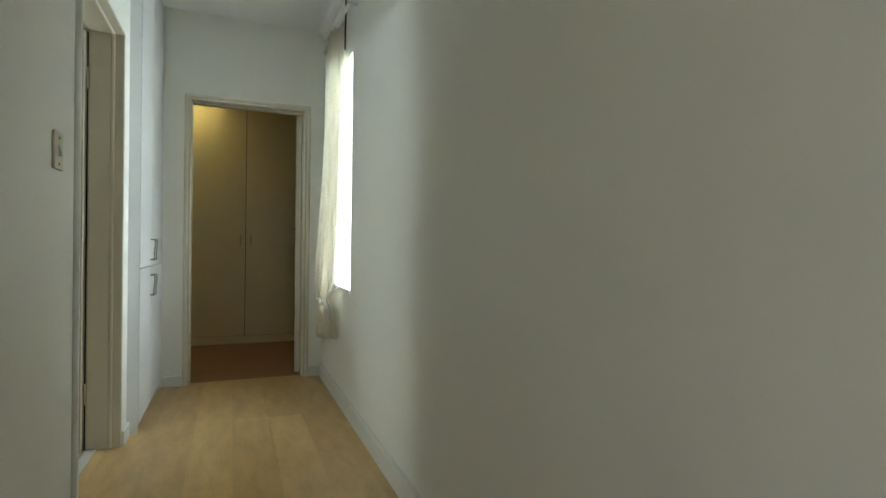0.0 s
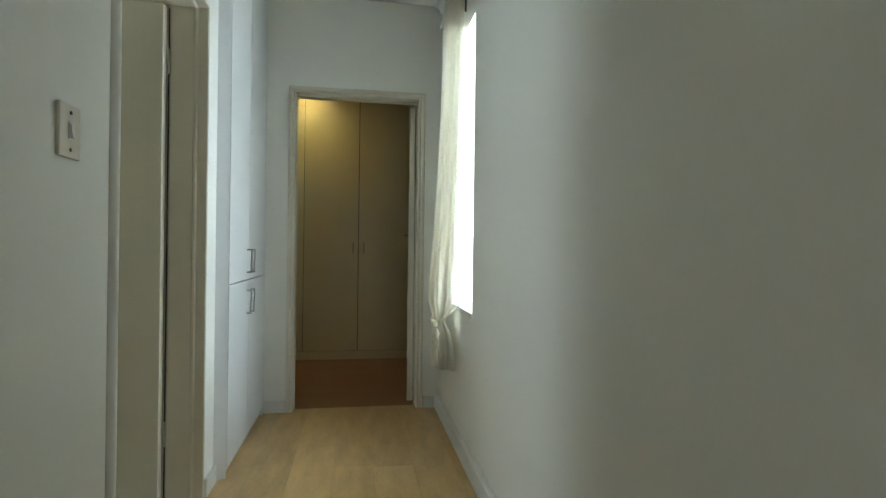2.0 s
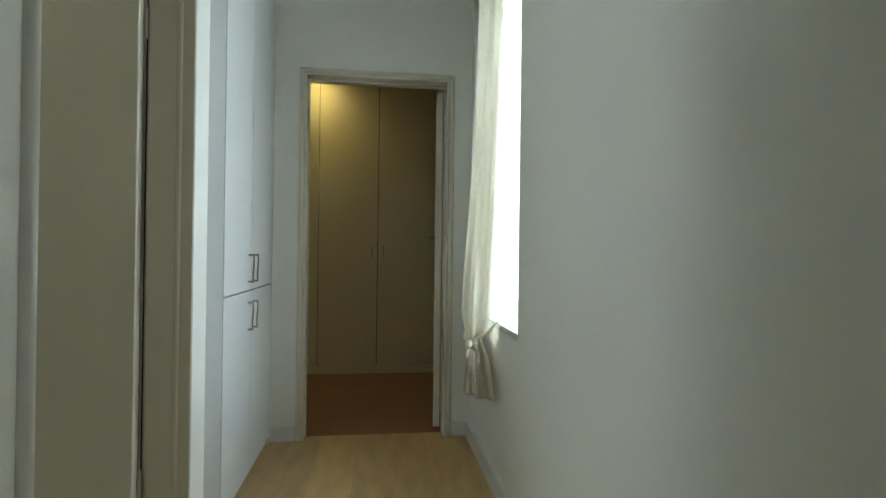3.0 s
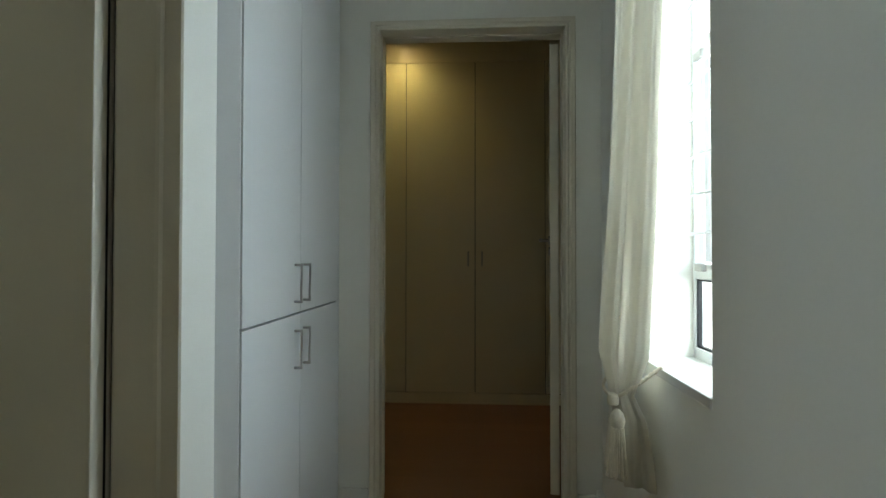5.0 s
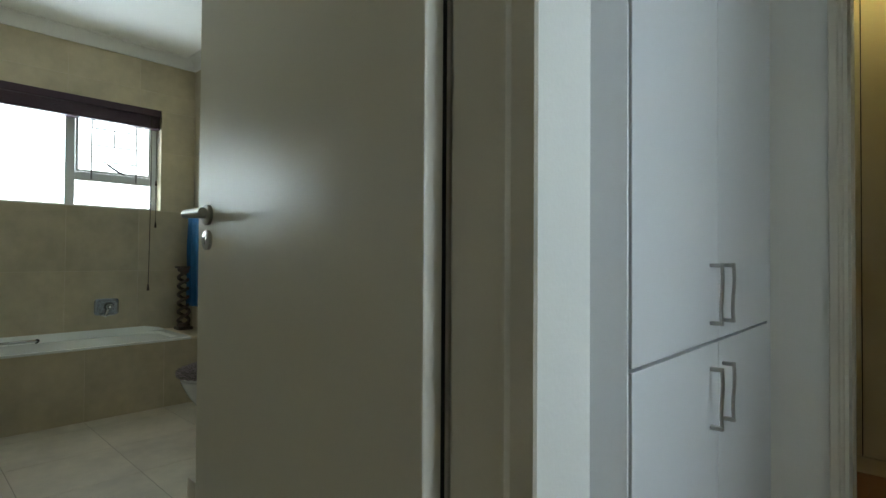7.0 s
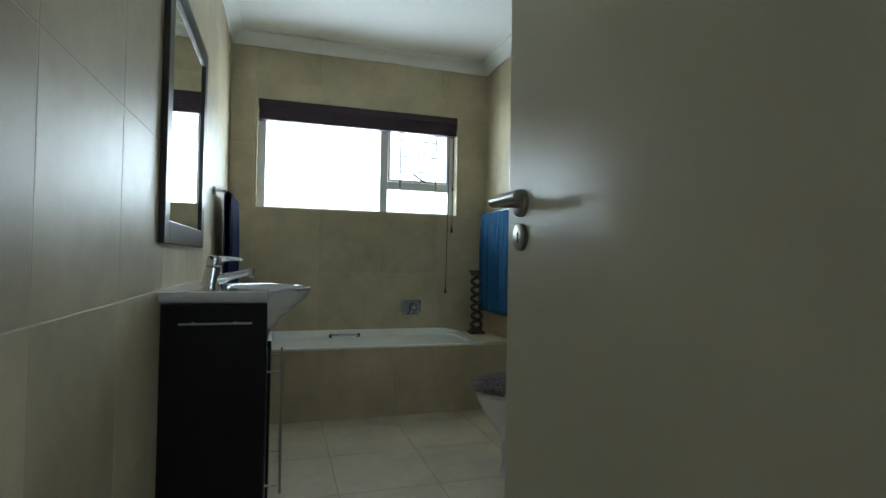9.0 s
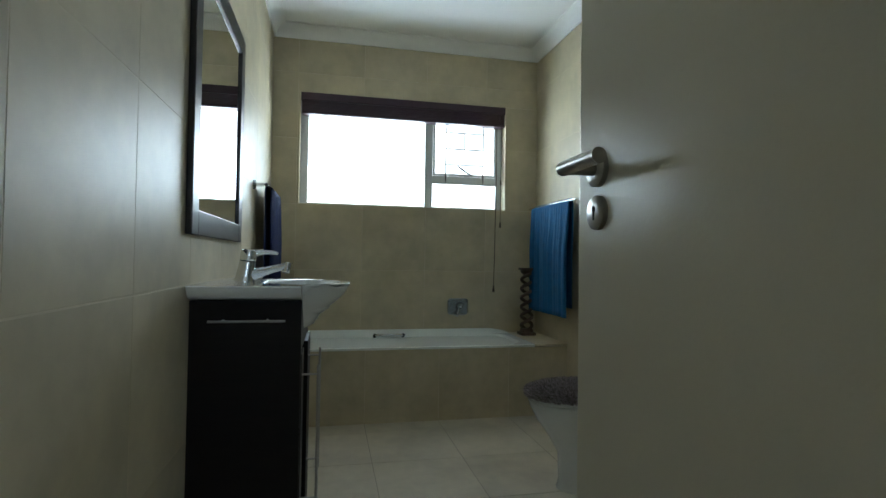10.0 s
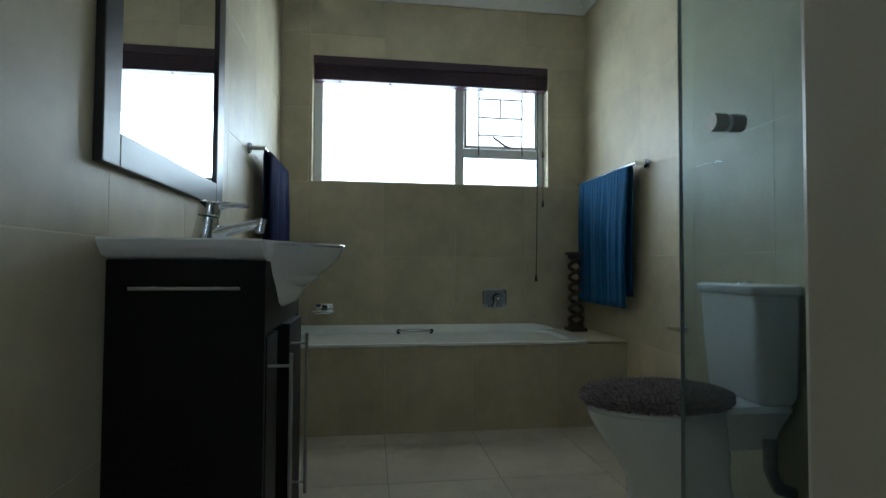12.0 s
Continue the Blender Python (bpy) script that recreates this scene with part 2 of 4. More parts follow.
# hall: right-hand wall with the window opening
WY0, WY1, WZ0, WZ1 = -1.028, -0.518, 0.742, 2.19
b = NB()
box(b, RW, RW + 0.2, -6.6, WY0, -0.2, 2.8)
box(b, RW, RW + 0.2, WY1, 0.12, -0.2, 2.8)
box(b, RW, RW + 0.2, WY0, WY1, -0.2, WZ0)
box(b, RW, RW + 0.2, WY0, WY1, WZ1, 2.8)
bmesh.ops.remove_doubles(b, verts=b.verts, dist=1e-4)
structure("wall_hall_window", b, WALL, "white painted plaster wall with a narrow window")

# hall: left-hand wall with the bathroom doorway
b = NB()
# the opening from y -5.65 to -4.75 is unseen, added for the fill lamp
box(b, -0.2, LW, -6.6, -5.65, -0.2, 2.8)
box(b, -0.13, LW, -4.75, DY0, -0.2, 2.8)
box(b, -0.2, -0.13, -4.75, DY0 - 0.035, -0.2, 2.8)
box(b, -0.2, LW, -5.65, -4.75, 2.08, 2.8)
box(b, -0.13, LW, DY1, 0.12, -0.2, 2.8)
box(b, -0.2, -0.13, DY1 + 0.035, 0.12, -0.2, 2.8)
box(b, -0.13, LW, DY0, DY1, DZ, 2.8)
box(b, -0.2, -0.13, DY0 - 0.035, DY1 + 0.035, DZ + 0.035, 2.8)
structure("wall_hall_bathroom", b, WALL, "white painted plaster wall with the bathroom doorway")

b = NB()
box(b, -0.2, RW + 0.2, -6.8, -6.6, -0.2, 2.8)
structure("wall_hall_back", b, WALL, "white painted plaster end wall of the hallway")

# hall: far wall with the bedroom doorway
FX0, FX1, FZ = 0.186, 1.063, 2.087
b = NB()
box(b, -1.9, FX0, 0, 0.12, -0.2, 2.8)
box(b, FX1, 2.7, 0, 0.12, -0.2, 2.8)
box(b, FX0, FX1, 0, 0.12, FZ, 2.8)
structure("wall_hall_far", b, WALL, "white painted plaster wall with the bedroom doorway")

# bedroom shell
b = NB()
box(b, -1.9, -1.8, 0.12, 2.4, -0.2, 2.8)
structure("wall_bedroom_west", b, WALL, "plain painted bedroom wall")
b = NB()
box(b, 2.6, 2.7, 0.12, 2.4, -0.2, 2.8)
structure("wall_bedroom_east", b, WALL, "plain painted bedroom wall")
b = NB()
box(b, -1.9, 2.7, 2.3, 2.4, -0.2, 2.8)
structure("wall_bedroom_north", b, WALL, "plain painted bedroom wall behind the wardrobe")

# bathroom shell
b = NB()
box(b, BX0 - 0.2, -0.2, BY0 - 0.12, BY0 - 0.0006, -0.2, 2.8)
wall_basin = structure("wall_bath_basin", b, GROUT, "beige tiled bathroom wall behind the basin")
b = NB()
box(b, BX0 - 0.2, -0.2, BY1 + 0.0006, BY1 + 0.118, -0.2, 2.8)
wall_rail = structure("wall_bath_toilet", b, GROUT, "beige tiled bathroom wall behind the toilet")
BWY0, BWY1, BWZ0, BWZ1 = -1.789, -0.256, 1.404, 2.201
b = NB()
X0, X1 = BX0 - 0.2, BX0 - 0.0014
box(b, X0, X1, BY0 - 0.0014, BWY0, -0.2, 2.8)
box(b, X0, X1, BWY1, BY1 + 0.0014, -0.2, 2.8)
box(b, X0, X1, BWY0, BWY1, -0.2, BWZ0)
box(b, X0, X1, BWY0, BWY1, BWZ1, 2.8)
wall_win = structure("wall_bath_window", b, GROUT, "beige tiled bathroom wall with a wide window")

# ceilings
b = NB()
box(b, -0.2, RW + 0.2, -6.7, 0.1, HC, HC + 0.1)
structure("ceiling_hall", b, CEIL, "white painted hallway ceiling")
b = NB()
box(b, -1.85, 2.65, 0.1, 2.35, RC, RC + 0.1)
structure("ceiling_bedroom", b, CEIL, "white painted bedroom ceiling")
b = NB()
box(b, BX0 - 0.1, -0.19, BY0 - 0.06, BY1 + 0.06, BC, BC + 0.1)
structure("ceiling_bathroom", b, CEIL, "white painted bathroom ceiling")


def cove(bm, a, c, inward, drop=0.085, out=0.085):
    """A coved cornice along a wall's top from a to c; inward: the way into the room."""
    a, c, n = Vector(a), Vector(c), Vector(inward)
    prof = [(0, 0), (0, -drop), (0.012, -drop)]
    for k in range(7):
        t = k / 6 * math.pi / 2
        prof.append((out - 0.008 - (out - 0.02) * math.cos(t), -0.012 - (drop - 0.012) * (1 - math.sin(t))))
    prof += [(out, -0.012), (out, 0)]
    loft(bm, [[p + n * u + Vector((0, 0, v)) for u, v in prof] for p in (a, c)])


b = NB()
cove(b, (BX0, BY0, BC), (BX0, BY1, BC), (1, 0, 0))
cove(b, (BX0, BY0, BC), (BX1, BY0, BC), (0, 1, 0))
cove(b, (BX0, BY1, BC), (BX1, BY1, BC), (0, -1, 0))
structure("trim_bath_cornice", b, CEIL, "white coved cornice round the bathroom ceiling", True)
b = NB()
cove(b, (RW, -6.6, HC), (RW, 0, HC), (-1, 0, 0), 0.05, 0.05)
cove(b, (0, -6.6, HC), (0, -0.99, HC), (1, 0, 0), 0.05, 0.05)
structure("trim_hall_cornice", b, CEIL, "small white coved cornice of the hallway", True)


def skirting(name, x0, x1, y0, y1, h=0.075):
    b = NB()
    box(b, x0, x1, y0, y1, -0.01, h, 0.005)
    structure(name, b, TRIM, "white painted skirting board along the wall")


skirting("baseboard_hall_window", RW - 0.026, RW, -6.6, 0, 0.092)
skirting("baseboard_hall_left", 0, 0.016, -4.75, DY0 - 0.038)
skirting("baseboard_hall_strip", 0, 0.016, DY1 + 0.004, -0.987)
skirting("baseboard_far_left", 0.054, FX0 - 0.004, -0.016, 0)
skirting("baseboard_far_right", FX1 + 0.004, RW - 0.026, -0.016, 0)


# ---- doorways: pressed steel frames ----
def door_frame(name, profile_pts, height, mat, label, along):
    """profile_pts: the jamb's section as (depth, inset) pairs; along(depth, inset, z): the place, with inset from one side or the other."""
    b = NB()
    for side in (0, 1):
        lo = [along(d, i, side, 0.0) for d, i in profile_pts]
        hi = [along(d, i, side, height - i) for d, i in profile_pts]
        loft(b, [lo, hi])
    left = [along(d, i, 0, height - i) for d, i in profile_pts]
    right = [along(d, i, 1, height - i) for d, i in profile_pts]
    loft(b, [left, right])
    return structure(name, b, mat, label)


# bedroom door frame: depth is y, inset measured inward from the outer edge
prof_far = [(-0.010, 0.0), (-0.016, 0.004), (-0.017, 0.020), (-0.011, 0.024), (-0.011, 0.030), (-0.016, 0.034), (-0.014, 0.042), (0.055, 0.043), (0.055, 0.050), (0.075, 0.050), (0.075, 0.043), (0.13, 0.043), (0.13, 0.0)]
door_frame("door_frame_bedroom", prof_far, FZ + 0.002, GLOSSW, "cream enamelled steel door frame of the bedroom",
           lambda d, i, s, z: Vector((FX0 + i if s == 0 else FX1 - i, d, z)))
prof_bath = [(0.003, -0.002), (0.005, 0.002), (0.001, 0.006), (-0.036, 0.007), (-0.041, 0.014), (-0.050, 0.015), (-0.054, 0.009), (-0.143, 0.009), (-0.1485, 0.006), (-0.1485, -0.030), (-0.1565, -0.030), (-0.1565, 0.003), (-0.205, 0.003), (-0.205, -0.033), (-0.132, -0.033), (-0.132, -0.002)]
door_frame("door_frame_bathroom", [(d, i) for d, i in prof_bath], DZ + 0.002, GLOSSW, "cream enamelled steel door frame of the bathroom",
           lambda d, i, s, z: Vector((d, DY0 + i if s == 0 else DY1 - i, z)))

b = NB()
loft(b, [[Vector((x, DY0 + y, z)) for x, y in ((0.0003, -0.033), (0.004, -0.032), (0.014, -0.022), (0.0165, -0.017), (0.0165, -0.008), (0.014, -0.003), (0.010, -0.001), (0.0003, -0.001))] for z in (0.0, DZ + 0.002)])
structure("trim_door_bathroom", b, TRIM, "cream enamelled rounded edge of the door frame", True)

# black strips stand in for the shade in the hinge-side gap
b = NB()
box(b, -0.1563, -0.1487, DY1 + 0.003, DY1 + 0.029, 0.0, DZ - 0.012)
box(b, -0.196, -0.162, DY1 - 0.0150, DY1 - 0.0036, 0.012, DZ - 0.045)
structure("trim_door_gap", b, BLACK, "black strips painting the shade between the bathroom door and its frame")

# ---- doors ----
def lever_handle(leaf, at, n, along, mat, sag=0.0):
    """A round-bar lever on a round rose with a keyhole rose below it; n: out of the leaf, along: the way the lever points."""
    n, a, at = Vector(n), Vector(along), Vector(at)
    b = NB()
    cyl(b, at, at + n * 0.008, 0.026, seg=32)
    cyl(b, at + n * 0.008, at + n * 0.010, 0.026, 0.023, seg=32)
    cyl(b, at + n * 0.008, at + n * 0.052, 0.010, seg=20)
    h = part("handle", b, mat, leaf, "brushed steel lever handle", True)
    b = NB()
    p = at + n * 0.052 - a * 0.012
    cyl(b, p, p + a * 0.108 + Vector((0, 0, -sag)), 0.0105, seg=24)
    part("lever", b, mat, h, smooth=True)
    b = NB()
    k = at + Vector((0, 0, -0.063))
    cyl(b, k, k + n * 0.007, 0.025, seg=32)
    cyl(b, k + n * 0.007, k + n * 0.009, 0.025, 0.022, seg=32)
    rose = part("keyhole_rose", b, mat, leaf, "round steel keyhole plate", True)
    b = NB()
    cyl(b, k + n * 0.0088 + Vector((0, 0, 0.005)), k + n * 0.0098 + Vector((0, 0, 0.005)), 0.0048, seg=16)
    q = k + n * 0.0093
    box(b, q.x - 0.0025 if n.x == 0 else q.x - 0.0005, q.x + 0.0025 if n.x == 0 else q.x + 0.0005,
        q.y - 0.0005 if n.x == 0 else q.y - 0.0025, q.y + 0.0005 if n.x == 0 else q.y + 0.0025, q.z - 0.011, q.z + 0.004)
    part("keyhole", b, BLACK, rose)


LX0, LX1, LY0, LY1 = -0.850, 0.0, 0.0, 0.040
leaf = tagged(new("door_bathroom"), "open flush bathroom door painted cream enamel", "door", "", "structure")
leaf.matrix_world = pose(-0.157, -1.198, 0, 0, 0, -0.9)
b = NB()
box(b, LX0, LX1, LY0, LY1, 0.008, 2.035, 0.004)
leaf_panel = part("door_leaf", b, GLOSSW, leaf)
lever_handle(leaf, (LX0 + 0.066, LY0, 1.156), (0, -1, 0), (1, 0, 0), STEEL)
lever_handle(leaf, (LX0 + 0.066, LY1, 1.156), (0, 1, 0), (1, 0, 0), STEEL)
for z in (0.278, 1.815):
    b = NB()
    cyl(b, (LX1 + 0.006, LY1 - 0.002, z - 0.05), (LX1 + 0.006, LY1 - 0.002, z + 0.05), 0.006, seg=12)
    part("hinge", b, GLOSSW, leaf, smooth=True)

leaf2 = tagged(new("door_bedroom"), "open flush bedroom door painted cream enamel", "door", "", "structure")
b = NB()
box(b, 0, 0.040, 0.0, 0.81, 0.008, 2.03, 0.003)
part("door_leaf", b, GLOSSW, leaf2)
leaf2.matrix_world = pose(0.974, 0.135, 0, 0, 0, -8)
lever_handle(leaf2, (0.0, 0.75, 1.165), (-1, 0, 0), (0, -1, 0), STEEL)

# ---- hall cupboard ----
cup = thing("linen_cupboard", (0, -0.987, 0), "tall white melamine built-in cupboard with four doors", "cupboard")
CL = 0.985
b = NB()
loft(b, [[Vector(p) for p in ((-0.0, 0, z), (0.048, 0.027, z), (0.048, 0.032, z), (0.030, 0.034, z), (0.030, CL - 0.002, z), (-0.0, CL - 0.002, z))] for z in (0.0, HC - 0.001)])
part("carcass", b, MELAMINE, cup)
for y0, y1, s in ((0.036, 0.4765, 1), (0.4795, CL - 0.045, -1)):
    for z0, z1, hz in ((0.045, 0.8760, 0.765), (0.8822, HC - 0.03, 0.980)):
        b = NB()
        box(b, 0.032, 0.052, y0, y1, z0, z1, 0.0015)
        door = part("cupboard_door", b, MELAMINE, cup)
        hy = (y1 - 0.053) if s == 1 else (y0 + 0.030)
        b = NB()
        pts = []
        for k in range(17):
            t = k / 16
            pts.append((0.052 + 0.022 - 0.003 * math.sin(t * math.tau), hy + 0.006 * math.sin(t * math.tau), hz - 0.064 + 0.128 * t))
        tube(b, pts, 0.0038, 8)
        for z in (hz - 0.060, hz + 0.060):
            box(b, 0.052, 0.077, hy - 0.006, hy + 0.006, z - 0.004, z + 0.004, 0.0015)
        part("handle", b, STEEL, door, "wavy steel bow handle", True)
b = NB()
box(b, 0.0305, 0.050, CL - 0.044, CL - 0.003, 0.0, HC - 0.001, 0.001)
part("filler_strip", b, MELAMINE, cup)
# black backing paints the shade seen through the door seam
b = NB()
box(b, 0.0302, 0.0316, 0.037, CL - 0.046, 0.868, 0.891)
part("seam_shade", b, BLACK, cup, "black strip painting the shade in the seam between upper and lower doors")

# ---- light switch ----
sw = thing("light_switch", (0, -2.2155, 1.30), "cream plastic rocker light switch on the wall", "switch")
b = NB()
box(b, 0.0005, 0.010, -0.042, 0.042, -0.058, 0.058, 0.004, 3)
part("plate", b, GLOSSW, sw)
b = NB()
box(b, 0.010, 0.0115, -0.010, 0.010, -0.019, 0.019, 0.0006)
part("rocker_surround", b, TRIM, sw)
b = NB()
loft(b, [[Vector((x, y, z)) for x, z in ((0.0115, -0.015), (0.0185, -0.015), (0.0135, 0.015), (0.0115, 0.015))] for y in (-0.006, 0.006)])
part("rocker", b, TRIM, sw)
for z in (-0.04, 0.04):
    b = NB()
    cyl(b, (0.0095, 0, z), (0.0112, 0, z), 0.0042, seg=14)
    part("screw", b, TURNED, sw, smooth=True)


# ---- windows ----
def bar(bm, x, y0, y1, z0, z1, d=0.03, bevel=0.003):
    box(bm, x, x + d, y0, y1, z0, z1, bevel)


hw = tagged(new("window_1"), "narrow white framed window with an open vent and burglar bars", "window", "", "structure")
WX = 1.335
b = NB()
for args in ((WY0, WY0 + 0.035, WZ0, WZ1), (WY1 - 0.017, WY1, WZ0, WZ1), (WY0 + 0.035, WY1 - 0.017, WZ0, WZ0 + 0.04), (WY0 + 0.035, WY1 - 0.017, WZ1 - 0.04, WZ1), (WY0 + 0.035, WY1 - 0.017, 0.997, 1.045), (WY0 + 0.035, WY1 - 0.017, 1.70, 1.74)):
    bar(b, WX, *args)
part("window_frame", b, ALU, hw)
b = NB()
box(b, RW - 0.004, WX, WY0 + 0.002, WY1 - 0.002, WZ0 - 0.02, WZ0 + 0.006, 0.003)
part("window_sill", b, TRIM, hw)
for z0, z1 in ((WZ0 + 0.04, 0.997), (1.74, WZ1 - 0.04)):
    b = NB()
    box(b, WX + 0.012, WX + 0.016, WY0 + 0.035, WY1 - 0.017, z0, z1)
    p = part("pane", b, GLASS, hw)
    p.visible_shadow = False

b = NB()
for y0, y1, z0, z1 in ((WY0 + 0.035, WY1 - 0.017, WZ0 + 0.04, WZ0 + 0.046), (WY0 + 0.035, WY1 - 0.017, 0.991, 0.997), (WY1 - 0.023, WY1 - 0.017, WZ0 + 0.046, 0.991), (WY0 + 0.035, WY0 + 0.041, WZ0 + 0.046, 0.991)):
    box(b, WX + 0.006, WX + 0.020, y0, y1, z0, z1)
part("gasket", b, BLACK, hw, "black rubber glazing gasket")
sash = new("vent_sash")
sash.parent = hw
sash.matrix_local = pose(WX + 0.03, WY1 - 0.018, 0, 0, 0, 14)
b = NB()
sw_ = WY1 - WY0 - 0.054
for y0, y1, z0, z1 in ((-0.03, 0, 1.05, 1.695), (-sw_, -sw_ + 0.03, 1.05, 1.695), (-sw_ + 0.03, -0.03, 1.05, 1.08), (-sw_ + 0.03, -0.03, 1.665, 1.695)):
    box(b, 0, 0.025, y0, y1, z0, z1, 0.003)
part("sash_frame", b, ALU, sash)
b = NB()
box(b, 0.01, 0.014, -sw_ + 0.03, -0.03, 1.08, 1.665)
p = part("pane", b, GLASS, sash)
p.visible_shadow = False
for z in (1.14, 1.26, 1.38, 1.50, 1.62, 1.86, 2.0):
    b = NB()
    cyl(b, (WX - 0.012, WY0 + 0.01, z), (WX - 0.012, WY1 - 0.01, z), 0.005, seg=10)
    part("burglar_bar", b, ALU, hw)
for z in (1.035, 1.69):
    b = NB()
    box(b, WX - 0.014, WX, WY1 - 0.10, WY1 - 0.045, z - 0.012, z + 0.012, 0.003)
    part("catch", b, STEEL, hw)

# bathroom window
bwin = tagged(new("window_2"), "wide white framed bathroom window with a small vent", "window", "", "structure")
FXB = -4.20
MY = -0.839
b = NB()
bar(b, FXB, BWY0, BWY0 + 0.056, BWZ0, BWZ1)
bar(b, FXB, BWY1 - 0.050, BWY1, BWZ0, BWZ1)
bar(b, FXB, MY - 0.03, MY + 0.03, BWZ0, BWZ1)
for y0, y1 in ((BWY0 + 0.056, MY - 0.03), (MY + 0.03, BWY1 - 0.050)):
    bar(b, FXB, y0, y1, BWZ0, BWZ0 + 0.02)
    bar(b, FXB, y0, y1, BWZ1 - 0.04, BWZ1)
bar(b, FXB, MY + 0.03, BWY1 - 0.050, 1.601, 1.664)
part("window_frame", b, ALU, bwin)
for y0, y1, z0, z1 in ((BWY0 + 0.056, MY - 0.03, BWZ0 + 0.02, BWZ1 - 0.04), (MY + 0.03, BWY1 - 0.050, BWZ0 + 0.02, 1.601), (MY + 0.03, BWY1 - 0.050, 1.664, BWZ1 - 0.04)):
    b = NB()
    box(b, FXB + 0.010, FXB + 0.014, y0, y1, z0, z1)
    p = part("pane", b, GLASS, bwin)
    p.visible_shadow = False
b = NB()
for z0, z1, y0, y1 in ((1.664, 1.682, MY + 0.03, BWY1 - 0.050), (BWZ1 - 0.06, BWZ1 - 0.04, MY + 0.03, BWY1 - 0.050), (1.682, BWZ1 - 0.06, MY + 0.03, MY + 0.048), (1.682, BWZ1 - 0.06, BWY1 - 0.068, BWY1 - 0.050)):
    box(b, FXB + 0.030, FXB + 0.042, y0, y1, z0, z1, 0.002)
part("vent_sash", b, ALU, bwin)
b = NB()
tube(b, [(FXB + 0.05, -0.50, 1.675), (FXB + 0.06, -0.53, 1.68), (FXB + 0.075, -0.62, 1.735)], 0.008, 8)
part("stay", b, BARS, bwin, "steel peg stay", True)
for p0, p1 in (((-0.712, 1.615), (-0.712, 2.19)), ((-0.415, 1.615), (-0.415, 2.19)), ((-0.712, 1.75), (-0.415, 1.75)), ((-0.712, 1.87), (-0.415, 1.87)), ((-0.712, 1.995), (-0.415, 1.995)), ((-0.712, 2.11), (-0.415, 2.11)), ((-0.565, 1.87), (-0.565, 1.995))):
    b = NB()
    cyl(b, (FXB + 0.055, *p0), (FXB + 0.055, *p1), 0.0052, seg=8)
    part("burglar_bar", b, BARS, bwin)

# ---- blind over the bathroom window ----
bl = thing("wooden_blind", (BX0, (BWY0 + BWY1) / 2, 2.03), "raised dark mahogany slatted blind over the window", "blind")
W2 = (BWY1 - BWY0) / 2 - 0.004
b = NB()
box(b, -0.075, 0.004, -W2, W2, 0.115, 0.17, 0.004)
part("headrail", b, BLIND, bl)
for k in range(9):
    b = NB()
    box(b, -0.07, -0.004, -W2 + 0.006, W2 - 0.006, 0.038 + k * 0.0084, 0.0445 + k * 0.0084, 0.0015)
    part("slat", b, BLIND, bl)
b = NB()
box(b, -0.07, 0.0, -W2 + 0.004, W2 - 0.004, 0.018, 0.036, 0.003)
rail = part("bottom_rail", b, BLIND, bl)
for y in (-0.60, -0.28, 0.32, 0.62):
    b = NB()
    cyl(b, (-0.03, y, 0.012), (-0.03, y, 0.019), 0.007, 0.009, 12)
    part("cord_button", b, CORD, rail, smooth=True)
b = NB()
tube(b, [(0.01, W2 - 0.07, 0.11), (0.014, W2 - 0.072, -0.5), (0.014, W2 - 0.078, -1.0), (0.014, W2 - 0.082, -1.21)], 0.003, 6)
cyl(b, (0.014, W2 - 0.082, -1.25), (0.014, W2 - 0.082, -1.20), 0.010, 0.005, 12)
part("pull_cord", b, CORD, bl, "brown pull cord with a wooden knob", True)
b = NB()
tube(b, [(0.012, W2 - 0.035, 0.11), (0.014, W2 - 0.036, -0.4), (0.014, W2 - 0.036, -0.72)], 0.002, 6)
cyl(b, (0.014, W2 - 0.036, -0.76), (0.014, W2 - 0.036, -0.715), 0.008, 0.004, 12)
cyl(b, (0.014, W2 - 0.036, -0.43), (0.014, W2 - 0.036, -0.39), 0.008, 0.004, 12)
part("pull_cord", b, CORD, bl, smooth=True)

# ---- bathroom fittings ----
TX0, TX1, TZ = -4.078, -3.504, 0.472
TYR = -0.227
bath = thing("bathtub", (0, 0, 0), "white enamelled bathtub set in a tiled surround", "bathtub")
b = NB()


def rounded(x0, x1, y0, y1, r, z, n=6):
    pts = []
    for cx, cy, a in ((x1 - r, y1 - r, 0), (x0 + r, y1 - r, 90), (x0 + r, y0 + r, 180), (x1 - r, y0 + r, 270)):
        for k in range(n + 1):
            t = radians(a + 90 * k / n)
            pts.append(Vector((cx + r * math.cos(t), cy + r * math.sin(t), z)))
    return pts


Y0T = BY0 + 0.004
loft(b, [rounded(TX0, TX1 + 0.004, Y0T, TYR, 0.02, TZ - 0.017), rounded(TX0, TX1 + 0.006, Y0T, TYR + 0.002, 0.02, TZ - 0.005), rounded(TX0 + 0.003, TX1 + 0.002, Y0T + 0.004, TYR - 0.002, 0.02, TZ),
         rounded(TX0 + 0.05, TX1 - 0.045, Y0T + 0.06, TYR - 0.06, 0.10, TZ - 0.001), rounded(TX0 + 0.062, TX1 - 0.057, Y0T + 0.075, TYR - 0.08, 0.10, TZ - 0.02),
         rounded(TX0 + 0.10, TX1 - 0.09, Y0T + 0.16, TYR - 0.22, 0.11, TZ - 0.34), rounded(TX0 + 0.16, TX1 - 0.15, Y0T + 0.24, TYR - 0.30, 0.08, TZ - 0.37)])
part("tub", b, ENAMEL, bath, smooth=True)
b = NB()
